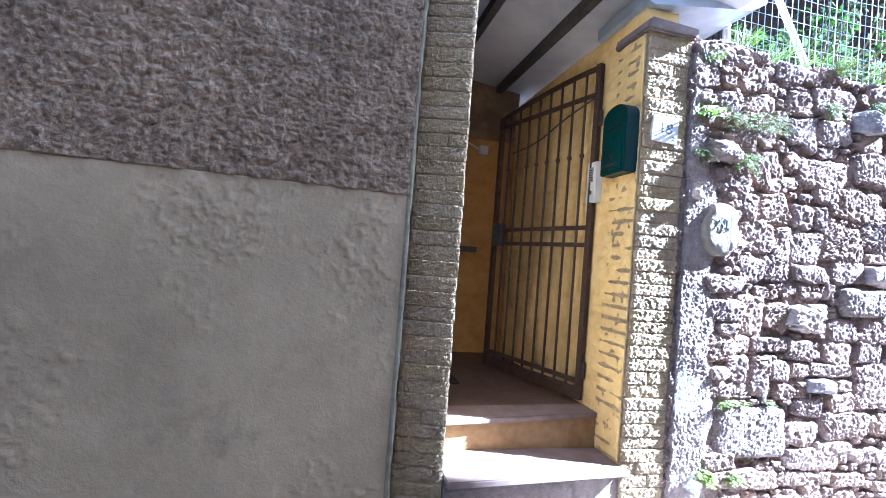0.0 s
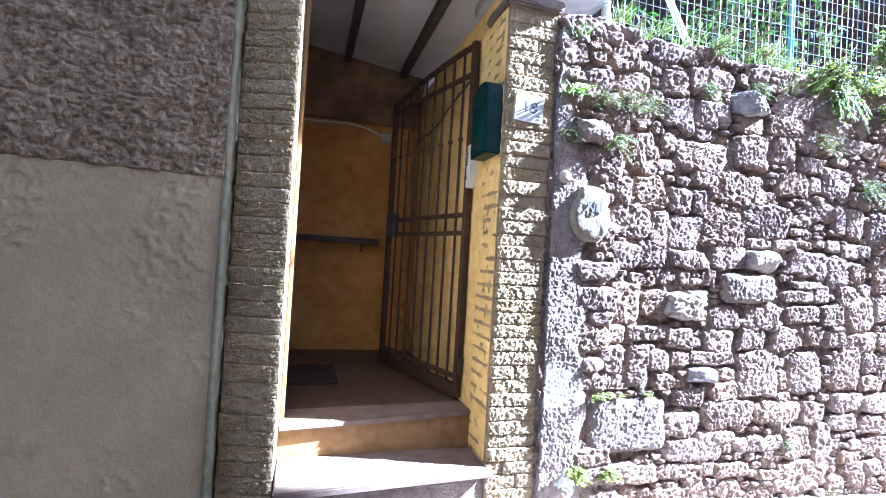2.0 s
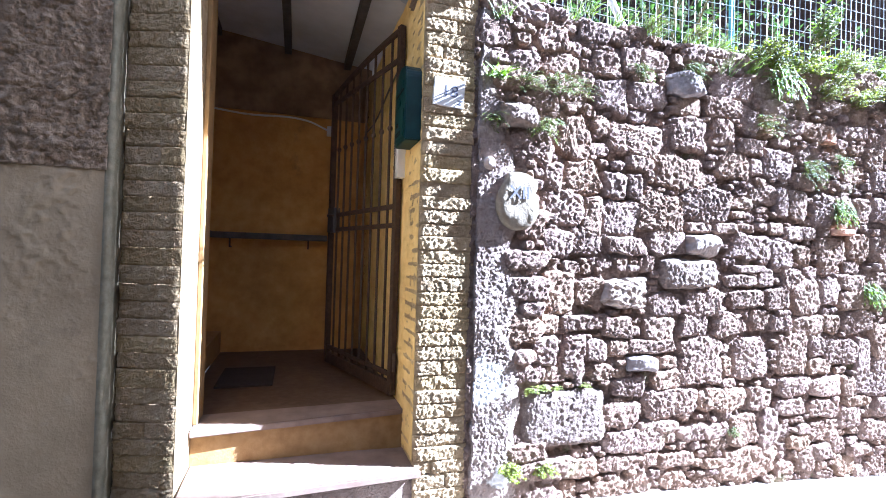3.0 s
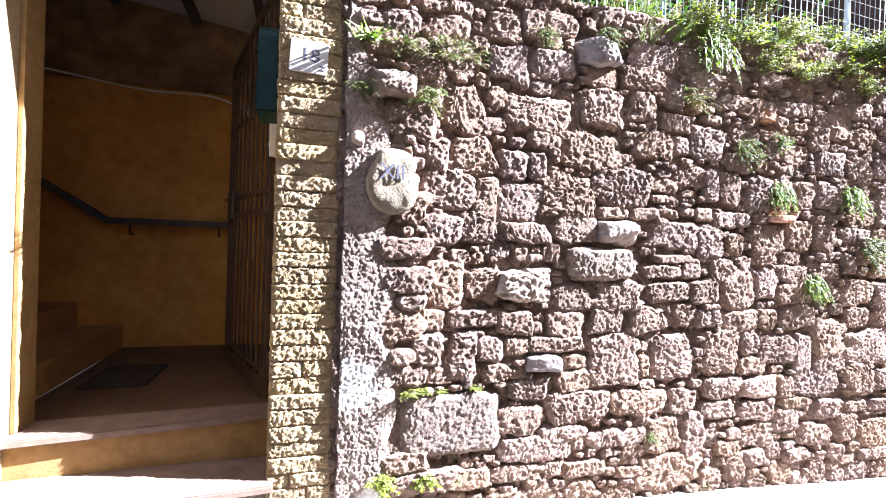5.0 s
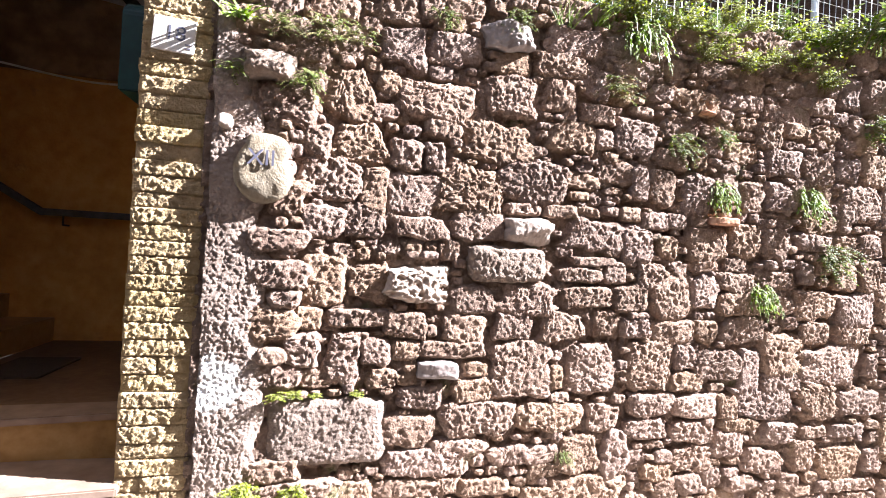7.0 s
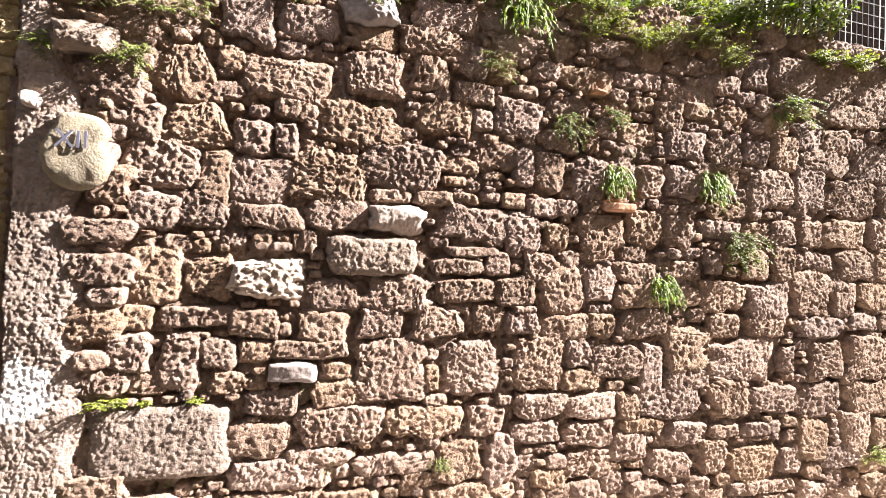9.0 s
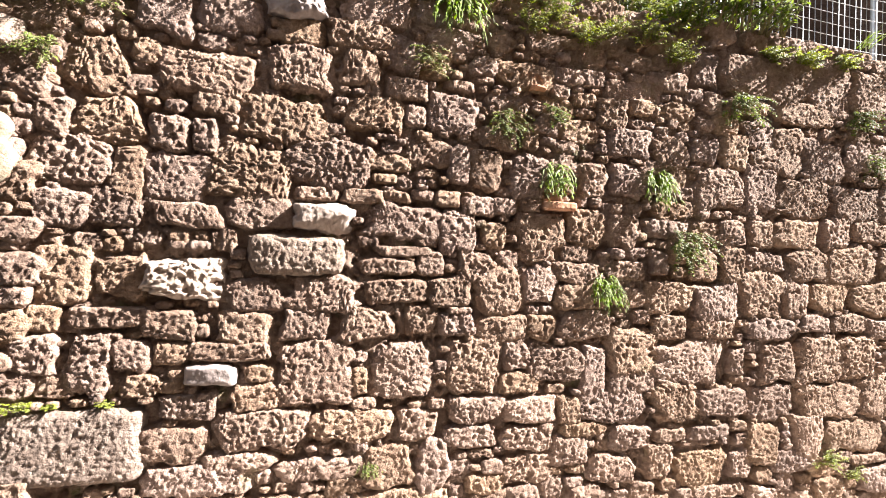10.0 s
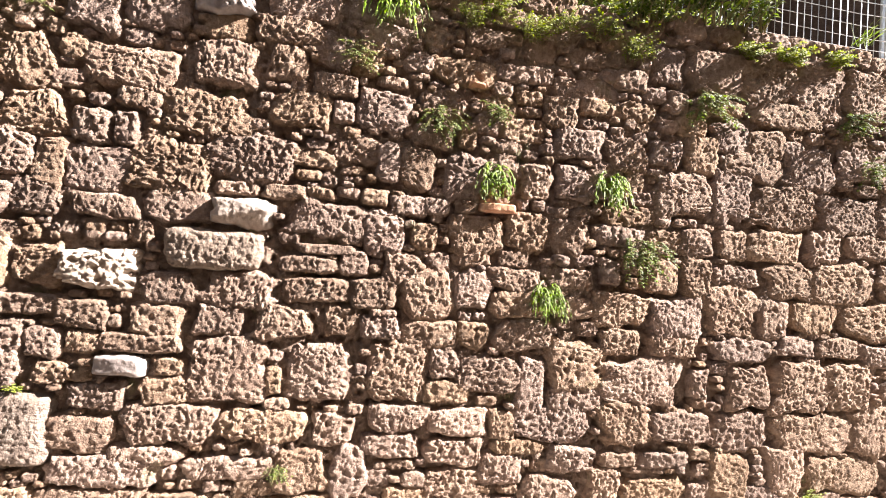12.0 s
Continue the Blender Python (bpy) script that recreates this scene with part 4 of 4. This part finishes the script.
# ---- painted oval stone in the wall's end ----
plaque = thing("painted_stone", "rounded pale cemented stone painted with a faded black XII", "plaque", at=(0.242, -0.042, 1.515))
OUTLINE = [(-0.07, 0.15), (0.0, 0.158), (0.07, 0.141), (0.098, 0.105), (0.1, 0.08), (0.08, 0.045), (0.108, 0.005), (0.108, -0.05), (0.085, -0.1), (0.05, -0.128), (-0.038, -0.138),
           (-0.09, -0.105), (-0.118, -0.06), (-0.128, 0.005), (-0.11, 0.06), (-0.087, 0.1)]
bm = bmesh.new()
turns = sorted((math.atan2(z, x), math.hypot(x, z)) for x, z in OUTLINE)
angles = [math.tau * k / 72 - math.pi for k in range(72)]
reach = np.interp(angles, [a for a, r in turns], [r for a, r in turns], period=math.tau)
rings = []
for f in (1.0, 0.995, 0.985, 0.96, 0.9, 0.78, 0.6, 0.4, 0.2):
    ring = []
    for a, r in zip(angles, reach):
        x, z = math.cos(a) * r * f, math.sin(a) * r * f
        rise = 0.026 * (1 - f ** 14) if f < 1 else -0.03
        # the cement cap and foot lie a little lower than the painted face
        rise -= 0.007 * (z > 0.112) + 0.006 * (z < -0.085)
        rise += 0.006 * noise.noise(Vector((x, 0, z)) * 14) + 0.003 * noise.noise(Vector((x, 2, z)) * 50)
        ring.append(bm.verts.new((x, -rise, z)))
    rings.append(ring)
for p, q in zip(rings, rings[1:]):
    for k in range(72):
        bm.faces.new((p[k], p[(k + 1) % 72], q[(k + 1) % 72], q[k]))
bm.faces.new(rings[-1])
bmesh.ops.recalc_face_normals(bm, faces=bm.faces)
part("stone", bm, PLAQUE_STONE, plaque, "", True)
letter("XII", 0.095, pose(-0.015, -0.032, 0.045, 90, 0, 0), INK, "mark", plaque, "faded black painted numeral XII")

# ---- inside the passage ----
rail = thing("handrail", "dark wooden handrail along the yellow back wall", "handrail")
bm = bmesh.new()
add_box(bm, (-1.5, 1.835, 1.325), (-0.60, 1.875, 1.375), 0.008)
part("rail", bm, BEAM, rail)
bm = bmesh.new()
add_box(bm, (-1.6, -0.02, -0.025), (0.0, 0.02, 0.025), 0.008)
bmesh.ops.transform(bm, matrix=pose(-1.49, 1.855, 1.35, 0, 32, 0), verts=bm.verts)
part("rail", bm, BEAM, rail, "sloping length of the rail up the stairs")
for x, z in ((-0.75, 1.33), (-1.35, 1.33), (-2.2, 1.78)):
    bm = bmesh.new()
    add_tube(bm, (x, 1.855, z), (x, 1.855, z - 0.07), 0.007)
    add_tube(bm, (x, 1.855, z - 0.07), (x, 1.95, z - 0.07), 0.007)
    part("bracket", bm, IRON, rail)

bm = bmesh.new()
add_box(bm, (-0.165, -0.24, 0), (0.165, 0.24, 0.014), 0.005)
mat = tagged(part("doormat", bm, MAT), "dark worn doormat lying on the landing", "doormat")
mat.location = (-1.12, 1.08, 0.405)

jb = thing("junction_box", "small grey junction box high on the back wall", "junction box", at=(-0.585, 1.925, 2.27))
bm = bmesh.new()
add_box(bm, (-0.04, -0.035, -0.04), (0.04, 0.03, 0.04), 0.005)
part("box", bm, WHITE_PLASTIC, jb)
wire = tagged(new("cable", bpy.data.curves.new("cable", "CURVE")), "thin grey cable sagging along the back wall", "cable")
wire.data.dimensions, wire.data.bevel_depth = "3D", 0.008
sp = wire.data.splines.new("BEZIER")
pts = [(-0.62, 1.925, 2.28), (-0.8, 1.93, 2.345), (-1.3, 1.935, 2.35), (-2.0, 1.935, 2.43), (-3.2, 1.935, 2.5)]
sp.bezier_points.add(len(pts) - 1)
for bp, p in zip(sp.bezier_points, pts):
    bp.co, bp.handle_left_type, bp.handle_right_type = p, "AUTO", "AUTO"
wire.data.materials.append(WHITE_PLASTIC)
wire2 = tagged(new("cable", bpy.data.curves.new("cable", "CURVE")), "thin cable running down the yellow wall behind the gate", "cable")
wire2.data.dimensions, wire2.data.bevel_depth = "3D", 0.006
sp = wire2.data.splines.new("BEZIER")
pts = [(-0.285, 0.5, 2.36), (-0.285, 0.9, 2.33), (-0.285, 1.4, 2.27), (-0.30, 1.9, 2.27)]
sp.bezier_points.add(len(pts) - 1)
for bp, p in zip(sp.bezier_points, pts):
    bp.co, bp.handle_left_type, bp.handle_right_type = p, "AUTO", "AUTO"
wire2.data.materials.append(BEAM)


# ---- plants ----
def leaf(bm, at, way, up, length, width, bend=0.3):
    """One folded leaf of two halves, bent along its length."""
    way = way.normalized()
    side = way.cross(up)
    if side.length < 1e-3:
        side = way.cross(Vector((1, 0.3, 0)))
    side.normalize()
    nrm = side.cross(way).normalized()
    tip = at + way * length - nrm * bend * length
    mid = at + way * length * 0.45 + nrm * 0.04 * length
    a, b = mid + side * width / 2 - nrm * width * 0.15, mid - side * width / 2 - nrm * width * 0.15
    v = [bm.verts.new(p) for p in (at, a, tip, b, mid)]
    bm.faces.new((v[0], v[1], v[4])), bm.faces.new((v[1], v[2], v[4])), bm.faces.new((v[2], v[3], v[4])), bm.faces.new((v[3], v[0], v[4]))


def plant(kind, x, z, size, seed, y=None, group="weeds on the stone wall"):
    rng = random.Random(seed)
    looks = {"fern": ("green fern rooted in a joint of the stone wall", LEAF), "weed": ("small-leaved green weed growing from a wall joint", LEAF),
             "hang": ("green tuft hanging down over the wall stones", GRASS), "leafy": ("yellow-green leafy weed on the wall top", LEAF_YELLOW),
             "moss": ("low yellow-green cushion of moss and seedlings", LEAF_YELLOW), "tall": ("tall leafy weed standing on the wall top", LEAF),
             "grass": ("thin tuft of grass blades on the wall", GRASS), "rosette": ("pale green rosette of strap leaves on the wall", GRASS)}
    label, material = looks[kind]
    y = float(face_y(np.array(x), np.array(z))) - 0.01 if y is None else y
    root = thing("wall_plant" if kind not in ("fern", "grass") else kind + "_tuft", label, "plant", group, at=(x, y, z))
    stems, leaves = bmesh.new(), bmesh.new()
    up = Vector((0, 0, 1))
    count = {"fern": 34, "weed": 34, "hang": 46, "leafy": 34, "moss": 40, "tall": 16, "grass": 22, "rosette": 26}[kind]
    for k in range(count):
        a = rng.uniform(0, math.tau)
        out = Vector((math.cos(a) * 0.9, -abs(math.sin(a)) * 0.9 - 0.25, 0))
        lift = {"fern": rng.uniform(0.2, 1.0), "weed": rng.uniform(-0.5, 0.7), "hang": rng.uniform(0.0, 0.7), "leafy": rng.uniform(0.3, 2.0),
                "moss": rng.uniform(0.1, 0.6), "tall": rng.uniform(1.6, 3.4), "grass": rng.uniform(0.8, 2.6), "rosette": rng.uniform(0.1, 1.2)}[kind]
        d = (out + up * lift).normalized()
        p = Vector((rng.uniform(-0.35, 0.35) * size, rng.uniform(-0.01, 0.03), rng.uniform(-0.3, 0.3) * size * (kind not in ("tall", "grass", "rosette"))))
        length = size * rng.uniform(0.45, 1.05)
        drop = {"fern": 1.3, "weed": 1.2, "hang": 3.4, "leafy": 0.8, "moss": 0.4, "tall": 0.25, "grass": 0.5, "rosette": 1.0}[kind]
        steps = 9
        q = p
        for s in range(steps):
            d = (d + Vector((rng.uniform(-0.12, 0.12), rng.uniform(-0.08, 0.04), -drop * 0.11))).normalized()
            q2 = q + d * length / steps
            f = s / steps
            if kind in ("hang", "grass", "rosette"):
                wdt = size * (0.045 if kind != "rosette" else 0.10) * (1 - f * 0.85)
                side = d.cross(Vector((0.2, -1, 0.3))).normalized() * wdt / 2
                side2 = side * (0.9 if s < steps - 1 else 0.1)
                v = [leaves.verts.new(c) for c in (q - side, q + side, q2 + side2, q2 - side2)]
                leaves.faces.new(v)
                if kind == "hang" and rng.random() < 0.5:
                    leaf(leaves, q, d + Vector((rng.uniform(-1, 1), rng.uniform(-0.8, 0), 0.2)), up, size * 0.16, size * 0.07)
            else:
                add_tube(stems, q, q2, size * 0.012 * (1.2 - f), 4)
                if f > (0.05 if kind != "tall" else 0.15):
                    for sgn in (-1, 1):
                        sd = d.cross(up if abs(d.z) < 0.9 else Vector((1, 0, 0))).normalized() * sgn
                        big = {"fern": 0.075, "weed": 0.08, "leafy": 0.095, "moss": 0.14, "tall": 0.15}[kind] * rng.uniform(0.7, 1.3)
                        leaf(leaves, q2, sd + d * rng.uniform(0.3, 0.9) + up * rng.uniform(-0.2, 0.4), Vector((rng.uniform(-0.8, 0.8), rng.uniform(-1.2, 0.2), rng.uniform(0.3, 1))), size * big, size * big * (0.4 if kind in ("fern", "tall") else 0.75), rng.uniform(0.05, 0.4))
            q = q2
    if len(stems.verts):
        tagged(part("stem", stems, STALK, root), kind="stuff")
    else:
        stems.free()
    tagged(part("foliage", leaves, material, root), kind="stuff")
    return root


PLANTS = {
    "fern": [(0.28, 2.14, 0.14), (0.46, 2.16, 0.17), (0.60, 2.16, 0.12), (1.08, 2.58, 0.13), (1.92, 2.11, 0.16)],
    "grass": [(0.13, 2.45, 0.12), (0.54, 2.54, 0.13), (1.62, 2.38, 0.16), (1.83, 2.42, 0.14), (4.69, 2.59, 0.16)],
    "hang": [(2.07, 2.44, 0.23), (2.63, 1.64, 0.17), (2.93, 1.09, 0.16), (3.22, 1.66, 0.19)],
    "leafy": [(1.42, 2.59, 0.13), (1.98, 2.56, 0.20), (2.45, 2.35, 0.16), (2.57, 2.42, 0.20), (2.62, 2.59, 0.20), (2.77, 2.34, 0.20), (2.94, 2.41, 0.16), (3.14, 2.40, 0.20), (3.32, 2.31, 0.20), (4.44, 0.07, 0.16), (4.64, -0.03, 0.12), (5.02, 2.50, 0.15)],
    "moss": [(0.34, 0.545, 0.05), (0.41, 0.55, 0.04), (0.5, 0.545, 0.035), (0.68, 0.545, 0.04), (0.22, 0.15, 0.10), (0.43, 0.13, 0.08), (3.96, 2.43, 0.11), (4.22, 2.44, 0.12), (4.51, 2.46, 0.10)],
    "rosette": [(0.10, 2.15, 0.15)],
    "tall": [(2.40, 2.67, 0.28), (3.38, 2.48, 0.28), (3.56, 2.54, 0.30), (3.79, 2.55, 0.34), (3.99, 2.55, 0.30)],
    "weed": [(0.09, 1.94, 0.09), (0.39, 1.94, 0.13), (1.00, 2.33, 0.10), (1.36, 2.39, 0.12), (1.73, 0.23, 0.07), (2.34, 1.88, 0.15), (2.60, 1.94, 0.12), (3.42, 1.32, 0.20), (3.73, 2.14, 0.20), (4.67, 2.13, 0.17), (4.80, 1.90, 0.15)],
}
seed = 100
for kind, places in PLANTS.items():
    for x, z, s in places:
        seed += 1
        plant(kind, x, z, s * (0.72 if kind == "leafy" else 1), seed)


def fringe():
    """Weeds in a loose row along the top of the wall."""
    rng = random.Random(21)
    x = 1.75
    while x < 3.9:
        kind = rng.choice(("leafy", "tall", "leafy", "tall", "weed", "grass"))
        plant(kind, x, top_z(x) - rng.uniform(-0.03, 0.08), rng.uniform(0.15, 0.25), rng.randint(1000, 9999), rng.uniform(0.09, 0.26), "weeds along the wall top")
        x += rng.uniform(0.045, 0.085)
    for k in range(9):
        x = rng.uniform(0.35, 1.7)
        plant("grass", x, top_z(x) + 0.02, rng.uniform(0.1, 0.18), rng.randint(1000, 9999), rng.uniform(0.0, 0.12), "weeds along the wall top")


fringe()


# ---- fence above the wall and what stands behind it ----
fence = thing("wire_fence", "galvanised welded wire mesh fence above the stone wall", "fence")
bm = bmesh.new()
rng = random.Random(8)
x = 0.42
while x < 6.5:
    lean = rng.uniform(-0.004, 0.004)
    add_tube(bm, (x, 0.24, 2.46), (x + lean, 0.24 + rng.uniform(-0.004, 0.004), 3.75), 0.0021, 4)
    x += 0.052
for k in range(16):
    z = 2.52 + 0.078 * k
    last = Vector((0.40, 0.24, z))
    for i in range(1, 13):
        p = Vector((0.40 + 0.51 * i, 0.24 + rng.uniform(-0.006, 0.006), z + rng.uniform(-0.006, 0.006) - 0.02 * math.sin(i * 0.9)))
        add_tube(bm, last, p, 0.0021, 4)
        last = p
part("wire_mesh", bm, WIRE, fence)
for x, material, label in ((0.46, POST_WHITE, ""), (1.95, POST_GREEN, "blue-green painted post"), (3.55, WIRE, "grey metal post"), (5.2, WIRE, "grey metal post")):
    bm = bmesh.new()
    add_tube(bm, (x, 0.262, 2.4), (x, 0.262, 3.8), 0.019, 10)
    part("post", bm, material, fence, label)
bm = bmesh.new()
add_tube(bm, (1.06, 0.17, 2.56), (0.70, 0.22, 3.24), 0.02, 10)
tagged(part("leaning_pole", bm, POST_WHITE), "pale pole leaning against the wire fence", "pole")

bm = bmesh.new()
add_box(bm, (-0.1, 0.3, 2.3), (9.0, 3.2, 2.47))
tagged(part("terrace", bm, SOIL), "dark soil of the terrace above the wall", "ground", kind="structure")
screen = thing("slat_screen", "weathered timber slat screen behind the fence, its shade put into the dark colour", "screen")
for i in range(40):
    bm = bmesh.new()
    x = 0.3 + 0.085 * i
    add_box(bm, (x, 3.08, 2.47), (x + 0.06, 3.105, 4.6 + 0.03 * math.sin(i * 7.3)), 0.003)
    part("slat", bm, SLAT, screen)
for z in (2.9, 4.2):
    bm = bmesh.new()
    add_box(bm, (0.25, 3.105, z), (3.75, 3.15, z + 0.08), 0.004)
    part("batten", bm, SLAT, screen)
bm = bmesh.new()
add_box(bm, (-0.2, 3.2, 2.4), (26, 3.5, 10))
tagged(part("wall_neighbour", bm, SLAT), "wall of the neighbouring house, coloured dark for its shade", "wall", kind="structure")


# slab added overhead, out of view, to block sun from the wall and screen
bm = bmesh.new()
add_box(bm, (-0.2, 1.5, 5.0), (26, 3.2, 5.2), 0.02)
tagged(part("eave_neighbour", bm, SLAT), "unseen dark slab added to shade the wall behind the fence", "eave", kind="structure")


def shrub(x, y, size, seed):
    rng = random.Random(seed)
    root = thing("shrub", "dark green leafy shrub behind the wire fence", "shrub", "shrubs behind the fence", at=(x, y, 2.45))
    stems, leaves = bmesh.new(), bmesh.new()
    for k in range(16):
        d = Vector((rng.uniform(-0.7, 0.7), rng.uniform(-0.6, 0.6), rng.uniform(0.7, 1.4))).normalized()
        p, n = Vector((rng.uniform(-0.1, 0.1), rng.uniform(-0.1, 0.1), 0)), 9
        for s in range(n):
            d = (d + Vector((rng.uniform(-0.3, 0.3), rng.uniform(-0.3, 0.3), rng.uniform(-0.1, 0.1)))).normalized()
            q = p + d * size * rng.uniform(0.8, 1.2) / n
            add_tube(stems, p, q, 0.012 * (1 - s / n) + 0.003, 5)
            for j in range(5):
                leaf(leaves, q + Vector((rng.uniform(-0.05, 0.05), rng.uniform(-0.05, 0.05), rng.uniform(-0.05, 0.05))), Vector((rng.uniform(-1, 1), rng.uniform(-1, 0.6), rng.uniform(-0.6, 0.8))), Vector((0, 0, 1)), rng.uniform(0.05, 0.1), rng.uniform(0.025, 0.05))
            p = q
    tagged(part("branch", stems, STALK, root), kind="stuff")
    tagged(part("foliage", leaves, LEAF_DARK, root), kind="stuff")


for i, (x, y, s) in enumerate(((0.8, 1.5, 0.8), (1.4, 1.1, 0.9), (2.0, 0.9, 1.2), (2.5, 1.3, 1.3), (3.1, 1.0, 1.2), (4.2, 2.3, 0.9), (5.6, 2.4, 1.0))):
    shrub(x, y, s, 300 + i)

# ---- the unseen far side of the street ----
def house(name, x0, x1, y0, y1, h, label, floors):
    ob = thing(name, label, "house")
    bm = bmesh.new()
    add_box(bm, (x0, y0, -1.2), (x1, y1, h))
    part("wall", bm, HOUSE, ob)
    bm = bmesh.new()
    add_box(bm, (x0 - 0.2, y0 - 0.2, h), (x1 + 0.2, y1, h + 0.25), 0.03)
    part("roof", bm, RED_BRICK, ob)
    n = max(1, int((x1 - x0) / 3))
    for f in range(floors):
        for i in range(n):
            cx, cz = x0 + (i + 0.5) * (x1 - x0) / n, 1.2 + 3.1 * f
            bm = bmesh.new()
            add_box(bm, (cx - 0.45, y1 - 0.02, cz), (cx + 0.45, y1 + 0.03, cz + 1.4), 0.01)
            part("shutter", bm, SHUTTER, ob)


# unseen tall house, added so its corner keeps the sun off the plaster wall
house("house", 5.0, 13.05, -12.0, -3.4, 17.5, "tall ochre house out of view, added to shade the plaster wall", 5)
house("house", -16.0, 4.8, -12.0, -3.4, 4.2, "low ochre rendered house row across the street", 1)
